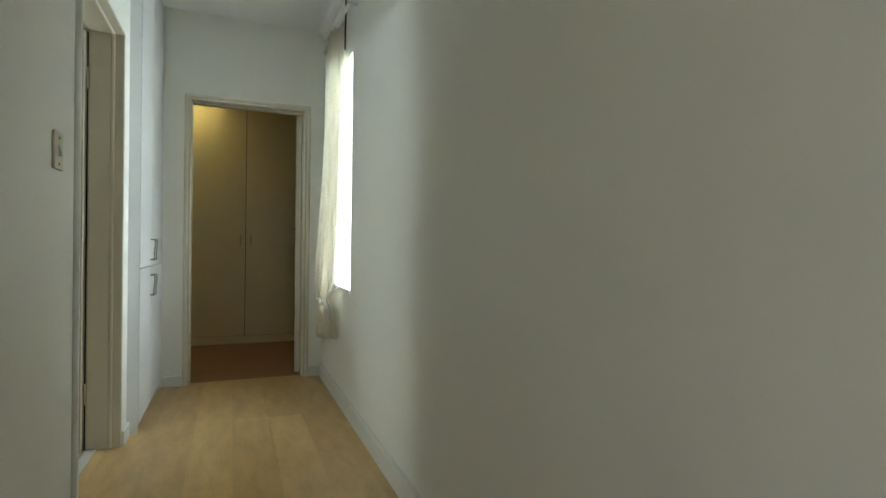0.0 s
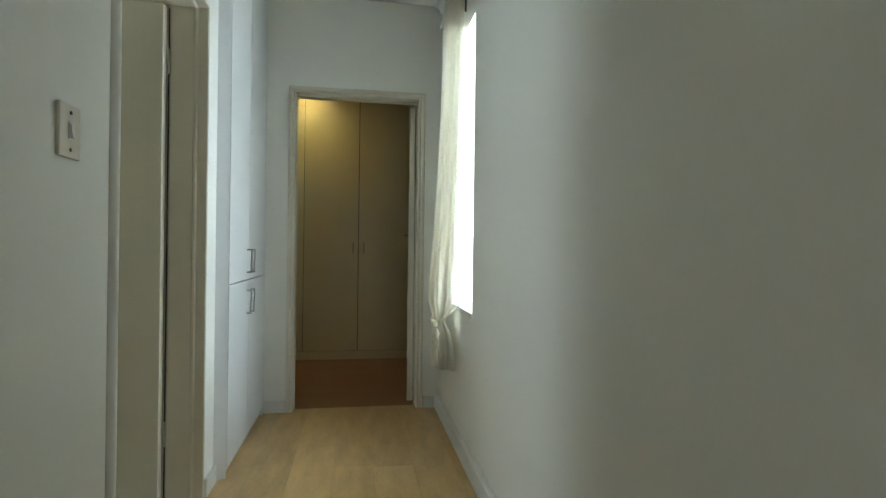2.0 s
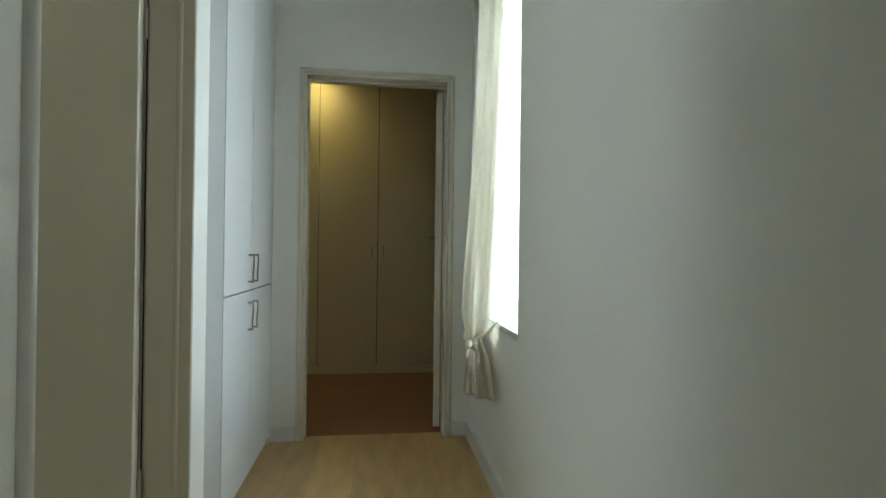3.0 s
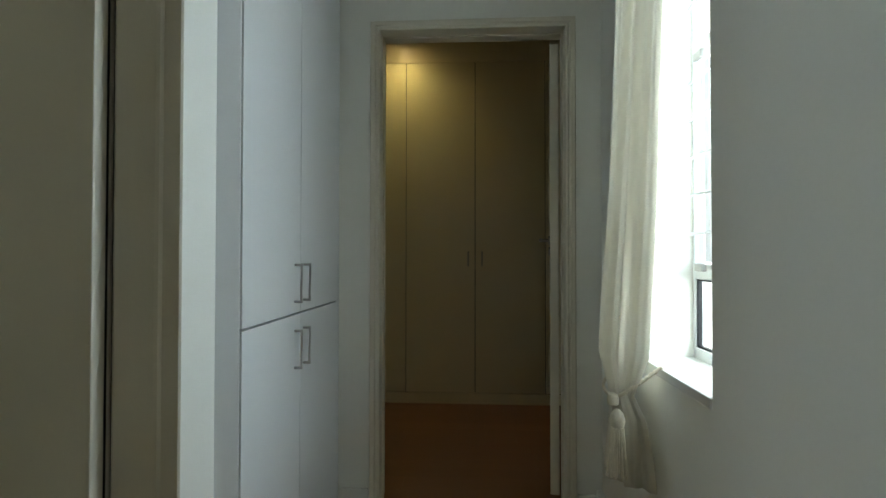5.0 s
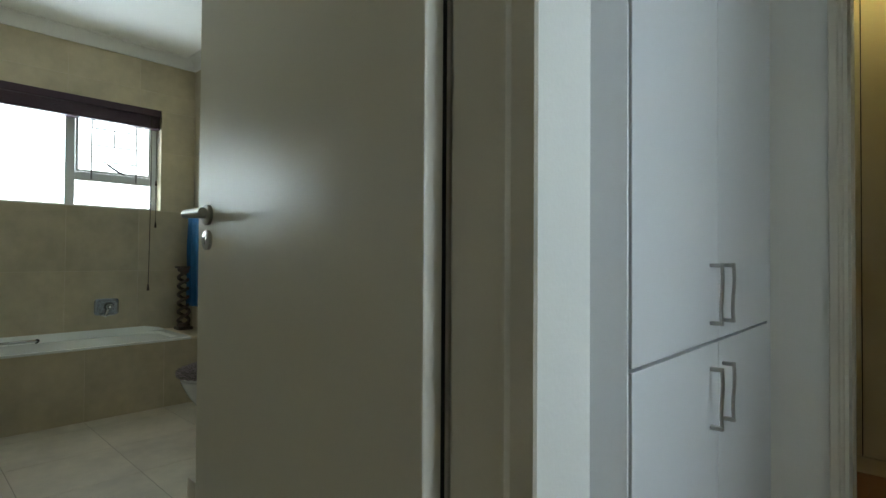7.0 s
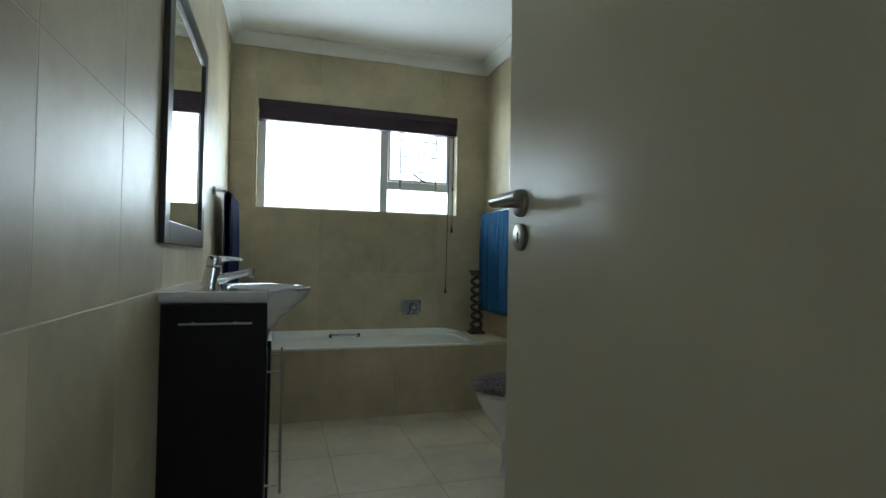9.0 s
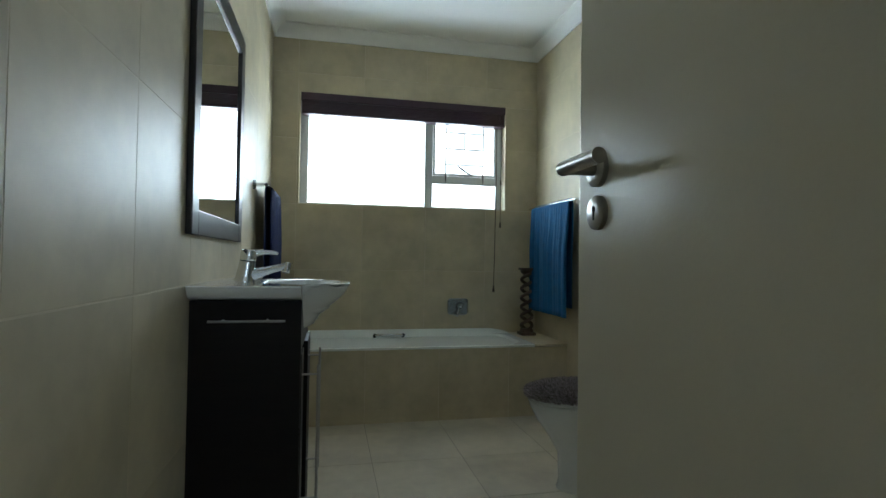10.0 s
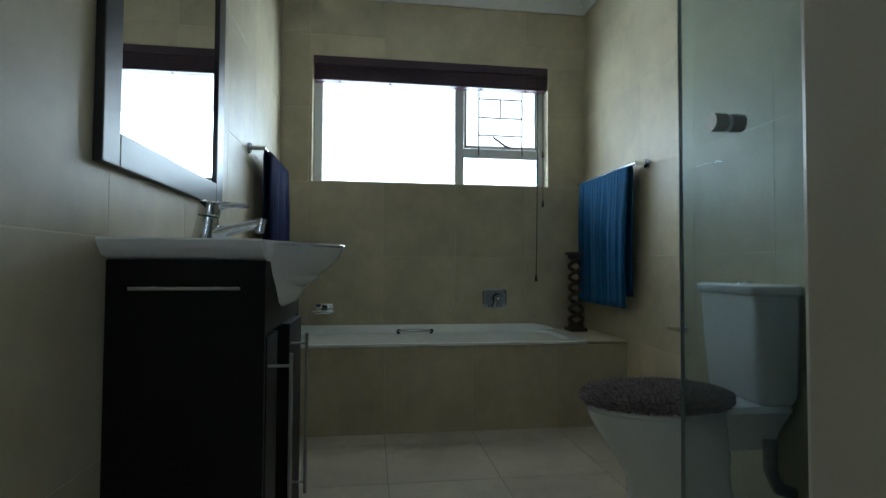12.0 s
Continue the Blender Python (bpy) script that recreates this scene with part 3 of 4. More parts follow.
prof = [(0.0, -0.01), (0.0, 0.030), (0.006, 0.034), (0.030, 0.020), (0.060, -0.012), (0.030, -0.014)]
loft(b, [[Vector((TX0 + u, y, TZ + (w if w < 0 else w * k))) for u, w in prof] for y, k in ((Y0T + 0.004, 1), (TYR - 0.14, 1), (TYR - 0.03, 0.5), (TYR, 0.12))])
part("upstand", b, ENAMEL, bath, smooth=True)
b = NB()
gx, gy = TX0 + 0.085, -1.142
tube(b, [(gx - 0.02, gy - 0.105, TZ - 0.004), (gx + 0.022, gy - 0.095, TZ + 0.004), (gx + 0.030, gy - 0.08, TZ + 0.006), (gx + 0.032, gy, TZ + 0.007), (gx + 0.030, gy + 0.08, TZ + 0.006), (gx + 0.022, gy + 0.095, TZ + 0.004), (gx - 0.02, gy + 0.105, TZ - 0.004)], 0.010, 10)
grab = part("grab_handle", b, CHROME, bath, "chrome grab handle", True)
for sy in (-0.1, 0.1):
    b = NB()
    cyl(b, (gx - 0.01, gy + sy, TZ - 0.004), (gx + 0.026, gy + sy, TZ + 0.006), 0.013, seg=14)
    part("end_cap", b, BLACK, grab, "black end cap")

b = NB()
box(b, TX1 - 0.05, TX1 - 0.0024, BY0, BY1, -0.01, TZ - 0.019)
box(b, TX0, TX1 - 0.05, TYR + 0.004, BY1, -0.01, TZ - 0.010)
bath_front = structure("wall_bath_surround", b, GROUT, "beige tiled bath surround one tile high")

# wall taps
tap = thing("bath_mixer", (BX0, -0.617, 0.670), "chrome wall-mounted bath mixer on a rounded plate", "tap")
b = NB()
loft(b, [[Vector((x, v.x, v.y)) for v in rounded(-h, h, -k, k, 0.024, 0)] for x, h, k in ((0.0, 0.080, 0.060), (0.004, 0.080, 0.060), (0.009, 0.074, 0.054), (0.011, 0.066, 0.046))])
part("plate", b, SATIN, tap)
b = NB()
cyl(b, (0.010, 0.014, 0), (0.016, 0.014, 0), 0.033, 0.032, 28)
part("dial_ring", b, BLACK, tap, "dark ring round the knob")
b = NB()
cyl(b, (0.014, 0.014, 0), (0.034, 0.014, 0), 0.027, 0.024, 28)
knob = part("knob", b, CHROME, tap)
b = NB()
cyl(b, (0.0335, 0.014, 0), (0.0352, 0.014, 0), 0.016, seg=24)
part("knob_recess", b, BLACK, knob)
b = NB()
cyl(b, (0.0335, 0.014, 0), (0.040, 0.014, 0), 0.010, 0.009, 20)
part("knob_cap", b, ALU, knob)
b = NB()
tube(b, [(0.02, 0.004, -0.020), (0.05, -0.012, -0.050), (0.068, -0.022, -0.066)], [0.011, 0.010, 0.008], 10)
part("lever", b, CHROME, tap, smooth=True)
b = NB()
box(b, 0.008, 0.034, -0.045, 0.050, -0.064, -0.052, 0.004)
part("outlet", b, CHROME, tap)

soap = thing("soap_dish", (BX0, -1.70, 0.60), "chrome soap dish fixed to the tiled wall", "soap dish")
b = NB()
box(b, 0, 0.012, -0.055, 0.055, -0.02, 0.04, 0.006)
part("bracket", b, CHROME, soap, smooth=True)
b = NB()
tube(b, [(0.01, -0.06, 0.0), (0.09, -0.06, 0.0), (0.10, 0.0, 0.0), (0.09, 0.06, 0.0), (0.01, 0.06, 0.0)], 0.005, 8)
box(b, 0.012, 0.09, -0.045, 0.045, -0.018, -0.010, 0.003)
part("dish", b, CHROME, soap, smooth=True)

# vanity
VX0, VX1, VY1, VZ = -2.50, -1.945, -1.65, 0.886
van = thing("vanity_cabinet", (0, 0, 0), "dark wenge vanity cabinet under a white basin", "cabinet")
b = NB()
box(b, VX0 + 0.0165, VX1 - 0.0165, BY0 + 0.002, VY1 - 0.040, 0.0, VZ - 0.001, 0.002)
part("body", b, DARKWOOD, van)
b = NB()
box(b, VX0 + 0.0165, VX1 - 0.0165, VY1 - 0.0395, VY1, 0.722, VZ, 0.002)
part("apron", b, DARKWOOD, van)
for x in (VX0, VX1 - 0.016):
    b = NB()
    box(b, x, x + 0.016, BY0 + 0.002, VY1 + 0.001, 0.0, VZ, 0.0015)
    part("side_panel", b, DARKWOOD, van)
for x0, x1, y1, hx, z0, z1 in ((VX1 - 0.150, VX1 - 0.017, VY1 + 0.004, VX1 - 0.028, 0.23, 0.678), (VX0 + 0.017, VX1 - 0.290, VY1 + 0.012, VX1 - 0.318, 0.245, 0.687)):
    b = NB()
    box(b, x0, x1, VY1 - 0.0395, y1, 0.06, 0.716, 0.002)
    d = part("vanity_door", b, DARKWOOD, van)
    b = NB()
    cyl(b, (hx, VY1 + 0.055, z0), (hx, VY1 + 0.055, z1), 0.0046, seg=14)
    for z in (z0 + 0.03, z1 - 0.028):
        cyl(b, (hx, y1 - 0.001, z), (hx, VY1 + 0.055, z), 0.0034, seg=10)
    part("handle", b, STEEL, d, "long steel bar handle", True)
b = NB()
box(b, VX0 + 0.017, VX1 - 0.017, VY1 - 0.039, VY1 - 0.030, 0.0, 0.058)
part("plinth", b, DARKWOOD, van)
b = NB()
cyl(b, (VX1 + 0.03, BY0 + 0.060, 0.826), (VX1 + 0.03, VY1 - 0.046, 0.826), 0.0038, seg=12)
for y in (BY0 + 0.10, VY1 - 0.10):
    cyl(b, (VX1 - 0.002, y, 0.826), (VX1 + 0.03, y, 0.826), 0.004, seg=10)
part("towel_bar", b, STEEL, van, "thin steel bar on the side", True)

# basin: a slab with a bowl swelling out in front
basin = thing("wash_basin", (0, 0, 0), "white ceramic wash basin on the vanity cabinet", "basin")
cx = (VX0 + VX1) / 2


def rim(front, side, z, n=36):
    """Plan of the basin: straight back, bowed front."""
    pts = []
    x0, x1, yb, ys = VX0 - side, VX1 + side, BY0 + 0.001, -1.60
    pts += [Vector((x0, yb, z)), Vector((x1, yb, z))]
    for k in range(n + 1):
        t = k / n
        x = x1 + (x0 - x1) * t
        u = (x - cx) / ((x1 - x0) / 2)
        bow = (0.5 + 0.5 * math.cos(math.pi * min(1, abs(u) / 0.86))) ** 0.8
        pts.append(Vector((x, ys + (front - ys) * bow - 0.05 * (1 - bow), z)))
    return pts


b = NB()
outer = [rim(-1.66, -0.02, VZ), rim(-1.60, 0.02, VZ + 0.012), rim(-1.515, 0.040, VZ + 0.034), rim(-1.488, 0.046, VZ + 0.043), rim(-1.491, 0.043, VZ + 0.047)]
by, ex, ey = -1.675, 0.218, 0.150


def oval_of(ring, k, z):
    out = []
    for p in ring:
        a = math.atan2((p.y - by) / ey, (p.x - cx) / ex)
        out.append(Vector((cx + ex * k * math.cos(a), by + ey * k * math.sin(a), z)))
    return out


inner = [oval_of(outer[-1], k, VZ + dz) for k, dz in ((1.03, 0.0475), (1.0, 0.0455), (0.97, 0.036), (0.90, 0.0), (0.75, -0.045), (0.5, -0.072), (0.12, -0.08))]
loft(b, outer + inner)
slab = part("rim", b, CERAMIC, basin, smooth=True)
b = NB()
rings = []
for rx, yb, yf, z in ((0.235, -1.90, -1.492, VZ + 0.036), (0.228, -1.895, -1.509, VZ + 0.006), (0.21, -1.885, -1.546, VZ - 0.028), (0.18, -1.87, -1.585, VZ - 0.055), (0.155, -1.85, -1.604, VZ - 0.080), (0.135, -1.83, -1.618, VZ - 0.104), (0.10, -1.80, -1.645, VZ - 0.119)):
    rings.append([Vector((cx + rx * math.cos(t * math.tau / 40), (yb + yf) / 2 + (yf - yb) / 2 * math.sin(t * math.tau / 40), z)) for t in range(40)])
loft(b, rings, False)
part("bowl", b, CERAMIC, basin, smooth=True)
b = NB()
cyl(b, (cx, by, VZ - 0.081), (cx, by, VZ - 0.076), 0.022, seg=20)
part("drain", b, CHROME, basin, smooth=True)

mix = thing("basin_mixer", (-2.22, -1.862, VZ + 0.045), "chrome single-lever basin mixer tap", "tap")
mix.matrix_world = pose(-2.22, -1.862, VZ + 0.045, -8, 0, 0)
b = NB()
spin(b, [(0.036, 0), (0.036, 0.005), (0.033, 0.012), (0.030, 0.040), (0.028, 0.066), (0.027, 0.074)])
part("body", b, CHROME, mix, smooth=True)
b = NB()
spin(b, [(0.0262, 0.073), (0.0262, 0.0775)])
part("seal_ring", b, BLACK, mix, "black ring under the cap", True)
b = NB()
spin(b, [(0.0275, 0.077), (0.0285, 0.082), (0.0285, 0.104), (0.026, 0.113), (0.016, 0.118), (0.004, 0.119)])
cap = part("cap", b, CHROME, mix, smooth=True)
b = NB()
tube(b, [(0, 0.0, 0.022), (0, 0.035, 0.036), (0, 0.08, 0.056), (0, 0.118, 0.072), (0, 0.140, 0.080)], [0.026, 0.019, 0.014, 0.0125, 0.0125], 16)
cyl(b, (0, 0.136, 0.056), (0, 0.137, 0.092), 0.0135, seg=18)
part("spout", b, CHROME, mix, smooth=True)
b = NB()
cyl(b, (0, 0.136, 0.051), (0, 0.136, 0.0565), 0.0115, seg=16)
part("aerator", b, STEEL, mix, smooth=True)
b = NB()
tube(b, [(0, 0.010, 0.100), (0, 0.034, 0.112), (0, 0.060, 0.116), (0, 0.088, 0.118), (0, 0.098, 0.116)], [0.017, 0.011, 0.008, 0.007, 0.005], 12)
part("lever", b, CHROME, mix, smooth=True)

# mirror
mir = thing("wall_mirror", (0, BY0, 0), "large mirror in a wide dark wooden frame", "mirror")
MX0, MX1, MZ0, MZ1, MF = -2.745, -1.880, 1.085, 1.990, 0.076
b = NB()
for args in ((MX0, MX0 + MF, MZ0, MZ1), (MX1 - MF, MX1, MZ0, MZ1), (MX0 + MF, MX1 - MF, MZ0, MZ0 + MF), (MX0 + MF, MX1 - MF, MZ1 - MF, MZ1)):
    box(b, args[0], args[1], 0.001, 0.021, args[2], args[3], 0.003)
part("mirror_frame", b, FRAMEWOOD, mir)
b = NB()
box(b, MX0 + MF - 0.003, MX1 - MF + 0.003, 0.004, 0.012, MZ0 + MF - 0.003, MZ1 - MF + 0.003)
part("mirror_glass", b, MIRROR, mir)


def towel_rail(name_label, y, s, x0, x1, towel_mat, tlabel, tx0, tx1, zb_front, zb_back, folds, rib=0.0):
    """A wall rail with a towel over it; s: +1 when the room lies towards +y."""
    z = 1.413
    r = thing("towel_rail", (0, y, z), name_label, "towel rail")
    b = NB()
    cyl(b, (x0, s * 0.07, 0), (x1, s * 0.07, 0), 0.009, seg=16)
    part("rail", b, CHROME, r, smooth=True)
    for x in (x0 + 0.01, x1 - 0.01):
        b = NB()
        cyl(b, (x, s * 0.001, 0), (x, s * 0.012, 0), 0.026, 0.022, 24)
        cyl(b, (x, s * 0.012, 0), (x, s * 0.07, 0), 0.010, seg=16)
        part("flange", b, CHROME, r, smooth=True)
    b = NB()
    n, m = 110 if rib else 56, 40
    rows = []
    for j in range(m + 1):
        t = j / m
        row = []
        total = (z - zb_back) + (z - zb_front) + 0.04
        d = t * total
        for i in range(n + 1):
            u = i / n
            x = tx0 + (tx1 - tx0) * u
            lb = z - zb_back
            if d < lb:
                zz, off = zb_back - z + d, -0.014
            elif d < lb + 0.04:
                a = (d - lb) / 0.04 * math.pi
                zz, off = 0.014 * math.sin(a), -0.014 * math.cos(a)
            else:
                zz, off = -(d - lb - 0.04), 0.014
            hang = min(1, abs(zz) / 0.3)
            wave = folds * hang * (math.sin(u * 17 + 1.3) + 0.5 * math.sin(u * 31)) + rib * (1 + math.sin(u * 108))
            row.append(b.verts.new((x + 0.006 * hang * math.sin(zz * 9 + u * 3) - 0.03 * hang * (u - 0.5), s * (0.07 + off + (abs(wave) if off > 0 else -0.3 * abs(wave))), zz)))
        rows.append(row)
    for a, c in zip(rows, rows[1:]):
        for k in range(n):
            b.faces.new((a[k], a[k + 1], c[k + 1], c[k]))
    me = finish("towel", b, towel_mat, True)
    tw = tagged(new("towel", me), tlabel, "towel")
    tw.matrix_world = Matrix.Translation((0, y, z))
    so = tw.modifiers.new("thick", "SOLIDIFY")
    so.thickness, so.offset = 0.008, 0


towel_rail("chrome towel rail on the tiled wall", BY1, -1, -4.02, -3.262, TOWEL, "bright blue terry towel hung over the rail", -3.95, -3.325, 0.66, 0.72, 0.015, 0.0018)
towel_rail("chrome towel rail on the tiled wall", BY0, 1, -3.86, -3.218, NAVY, "navy blue ribbed towel hung over the rail", -3.80, -3.30, 0.62, 0.75, 0.010, 0.0035)

# twisted wooden candle stand on the bath ledge
st = thing("candle_stand", (-3.93, -0.125, TZ), "dark wooden barley-twist candle stand on the bath ledge", "candle stand")
b = NB()
box(b, -0.055, 0.055, -0.055, 0.055, 0, 0.022, 0.004)
spin(b, [(0.048, 0.022), (0.05, 0.035), (0.042, 0.048)])
part("base", b, TURNED, st, smooth=True)
for ph in (0, math.pi):
    b = NB()
    tube(b, [(0.040 * math.cos(ph + k * 0.40), 0.040 * math.sin(ph + k * 0.40), 0.045 + k * 0.0086) for k in range(49)], 0.0125, 8)
    part("twist", b, TURNED, st, smooth=True)
b = NB()
spin(b, [(0.042, 0.455), (0.05, 0.468), (0.05, 0.48)])
box(b, -0.052, 0.052, -0.052, 0.052, 0.48, 0.497, 0.004)
part("top", b, TURNED, st, smooth=True)

# toilet
wc = thing("toilet", (-2.45, 0, 0), "white close-coupled ceramic toilet against the tiled wall", "toilet")


def oval(cy, rx, ry, z, n=36, flat=0.0):
    return [Vector((rx * math.cos(k * math.tau / n), cy + ry * math.sin(k * math.tau / n), z)) for k in range(n)]


b = NB()
loft(b, [oval(-0.35, 0.115, 0.20, 0), oval(-0.35, 0.105, 0.19, 0.04), oval(-0.36, 0.098, 0.185, 0.16), oval(-0.38, 0.112, 0.205, 0.23), oval(-0.415, 0.150, 0.228, 0.31), oval(-0.435, 0.170, 0.240, 0.37), oval(-0.44, 0.175, 0.244, 0.395), oval(-0.44, 0.17, 0.238, 0.40)])
part("bowl", b, CERAMIC, wc, smooth=True)
b = NB()
loft(b, [oval(-0.44, 0.176, 0.244, 0.402), oval(-0.44, 0.18, 0.248, 0.41), oval(-0.44, 0.176, 0.244, 0.42)])
part("seat", b, CERAMIC, wc, smooth=True)
b = NB()
loft(b, [rounded(-0.07, 0.07, -0.30, -0.04, 0.03, 0.26), rounded(-0.10, 0.10, -0.29, -0.02, 0.04, 0.34), rounded(-0.135, 0.135, -0.27, -0.01, 0.04, 0.40), rounded(-0.13, 0.13, -0.265, -0.012, 0.04, 0.421)])
part("shelf", b, CERAMIC, wc, smooth=True)
b = NB()
loft(b, [rounded(-0.135, 0.135, -0.140, -0.008, 0.04, 0.425), rounded(-0.152, 0.152, -0.158, -0.006, 0.042, 0.45), rounded(-0.163, 0.163, -0.168, -0.006, 0.042, 0.62), rounded(-0.168, 0.168, -0.172, -0.006, 0.042, 0.785)])
cis = part("cistern", b, CERAMIC, wc, smooth=True)
b = NB()
loft(b, [rounded(-0.173, 0.173, -0.180, -0.004, 0.04, 0.787), rounded(-0.178, 0.178, -0.186, -0.004, 0.045, 0.80), rounded(-0.176, 0.176, -0.184, -0.004, 0.045, 0.815), rounded(-0.163, 0.163, -0.17, -0.01, 0.04, 0.822)])
part("lid", b, CERAMIC, cis, smooth=True)
b = NB()
cyl(b, (0, -0.10, 0.82), (0, -0.10, 0.832), 0.026, 0.024, 24)
part("flush_button", b, CHROME, cis, smooth=True)
b = NB()
tube(b, [(0.10, -0.09, 0.30), (0.10, -0.09, 0.2), (0.10, -0.06, 0.14), (0.10, -0.008, 0.12)], 0.022, 14)
part("waste_pipe", b, BARS, wc, smooth=True)

# fluffy lid cover: a cushion set with thousands of short tufts
cov = thing("toilet_lid_cover", (-2.45, 0, 0.421), "fluffy mauve-grey pile cover on the toilet lid", "lid cover")
b = NB()
loft(b, [oval(-0.44, 0.178, 0.246, 0), oval(-0.44, 0.184, 0.252, 0.012), oval(-0.44, 0.18, 0.247, 0.028), oval(-0.44, 0.15, 0.21, 0.036), oval(-0.44, 0.06, 0.08, 0.039)])
part("pad", b, PILE, cov, smooth=True)
rnd = random.Random(4)
vs, fs = [], []
for k in range(11000):
    a, q = rnd.random() * math.tau, math.sqrt(rnd.random())
    edge = q > 0.88
    z = 0.037 - 0.016 * q ** 4 if not edge else rnd.uniform(-0.004, 0.026)
    qq = min(1.0, q * 1.08)
    rx, ry = 0.184 * qq, 0.252 * qq
    p = Vector((rx * math.cos(a), -0.44 + ry * math.sin(a), z))
    n = Vector((math.cos(a) * q ** 3 * 1.4, math.sin(a) * q ** 3 * 1.4, 1 - 0.75 * q ** 6))
    n = (n + Vector((rnd.gauss(0, 0.45), rnd.gauss(0, 0.45), rnd.gauss(0, 0.2)))).normalized()
    o = n.orthogonal().normalized() * 0.0040
    c = n.cross(o)
    i = len(vs)
    ln = rnd.uniform(0.008, 0.019)
    vs += [p + o, p - 0.5 * o + 0.87 * c, p - 0.5 * o - 0.87 * c, p + n * ln + 0.4 * o]
    fs += [(i, i + 1, i + 3), (i + 1, i + 2, i + 3), (i + 2, i, i + 3)]
me = bpy.data.meshes.new("fleece")
me.from_pydata(vs, [], fs)
me.materials.append(PILE)
pile = new("fleece", me)
pile.parent = cov
tagged(pile, kind="stuff")

# toilet roll holder arm on the wall
ho = thing("paper_holder", (-2.95, BY1, 0.60), "small chrome toilet paper holder arm on the wall", "paper holder")
b = NB()
cyl(b, (0, -0.001, 0), (0, -0.01, 0), 0.022, seg=20)
cyl(b, (0, -0.01, 0), (0, -0.075, 0), 0.007, seg=12)
part("bracket", b, CHROME, ho, smooth=True)
b = NB()
cyl(b, (-0.02, -0.075, 0), (0.12, -0.075, 0), 0.008, seg=12)
part("arm", b, CHROME, ho, smooth=True)

# shower corner
SX, SY = -1.73, -0.80
b = NB()
box(b, SX - 0.11, BX1 - 0.001, SY - 0.085, SY + 0.05, -0.002, 0.15, 0.004)
box(b, SX - 0.11, SX + 0.05, SY + 0.05, BY1 - 0.001, -0.002, 0.15, 0.004)
structure("wall_shower_kerb", b, FTILE, "low pale tiled kerb round the shower")
shw = thing("shower_screen", (0, 0, 0.15), "frameless clear glass shower screen on a tiled kerb", "shower screen")
b = NB()
box(b, SX + 0.006, SX + 0.70, SY - 0.004, SY + 0.004, 0.008, 1.85, 0.001)
dr = part("glass_door", b, SHOWER, shw)
b = NB()
box(b, SX + 0.003, SX + 0.006, SY - 0.004, SY + 0.004, 0.008, 1.85, 0.001)
part("edge_seal", b, SEAL, dr, "grey-green edge seal")
b = NB()
box(b, SX + 0.71, BX1 - 0.002, SY - 0.004, SY + 0.004, 0.002, 1.85, 0.001)
part("glass_panel", b, SHOWER, shw)
b = NB()
box(b, SX - 0.004, SX + 0.004, SY + 0.006, BY1 - 0.002, 0.002, 1.85, 0.001)
part("glass_return", b, SHOWER, shw)
b = NB()
kx, kz = -1.588, 1.133 - 0.15
cyl(b, (kx, SY - 0.029, kz), (kx, SY - 0.004, kz), 0.0158, seg=24)
cyl(b, (kx, SY + 0.004, kz), (kx, SY + 0.029, kz), 0.0158, seg=24)
part("knob", b, STEEL, dr, "double-ended steel door knob", True)
for z in (0.25, 1.6):
    b = NB()
    box(b, SX + 0.675, SX + 0.735, SY - 0.012, SY + 0.012, z - 0.03, z + 0.03, 0.003)
    part("hinge", b, STEEL, shw)

# ---- curtain by the hall window ----
cur = thing("curtain", (0, 0, 0), "cream cotton curtain tied back with a tasselled cord", "curtain")


def curtain_cloth(bm):
    """Section at each height: from the window side (a) round the outward bulge (o) to the wall behind (w)."""
    n = 84
    levels = [(2.42, (1.150, -0.86), (1.098, -0.66), (1.150, -0.45), 0.011), (2.0, (1.150, -0.83), (1.088, -0.66), (1.150, -0.45), 0.010), (1.6, (1.148, -0.79), (1.070, -0.65), (1.148, -0.45), 0.010),
              (1.2, (1.144, -0.76), (1.050, -0.63), (1.144, -0.45), 0.010), (0.95, (1.138, -0.735), (1.032, -0.63), (1.138, -0.45), 0.011), (0.78, (1.132, -0.72), (1.026, -0.62), (1.134, -0.45), 0.011),
              (0.665, (1.098, -0.690), (1.046, -0.645), (1.096, -0.59), 0.007), (0.60, (1.124, -0.715), (1.050, -0.64), (1.120, -0.50), 0.008), (0.50, (1.138, -0.735), (1.046, -0.63), (1.132, -0.46), 0.009), (0.41, (1.144, -0.745), (1.044, -0.62), (1.140, -0.43), 0.010)]
    rings = []
    for z, a, o, w, amp in levels:
        a, o, w = Vector((*a, z)), Vector((*o, z)), Vector((*w, z))
        k = o * 2 - (a + w) * 0.5
        row = []
        for q in range(n + 1):
            u = q / n
            p = a * (1 - u) ** 2 + k * (2 * u * (1 - u)) + w * u * u
            d = (k - a) * (1 - u) + (w - k) * u
            out = Vector((-d.y, d.x, 0)).normalized()
            ph = math.tau * (4.2 * u + 0.5 * math.sin(2.2 * u + 0.3)) + 0.35 * math.sin(2.1 * z)
            row.append(p + out * (amp * math.sin(ph) + 0.35 * amp * math.sin(2.3 * ph + 1.5 * z)))
        rings.append(row)
    fine = []
    for a, c in zip(rings, rings[1:]):
        for q in range(5):
            t = q / 5
            t = t * t * (3 - 2 * t) * 0.5 + t * 0.5
            fine.append([p.lerp(w, t) for p, w in zip(a, c)])
    fine.append(rings[-1])
    vs = [[bm.verts.new(p) for p in r] for r in fine]
    for a, c in zip(vs, vs[1:]):
        for k in range(n):
            bm.faces.new((a[k], a[k + 1], c[k + 1], c[k]))


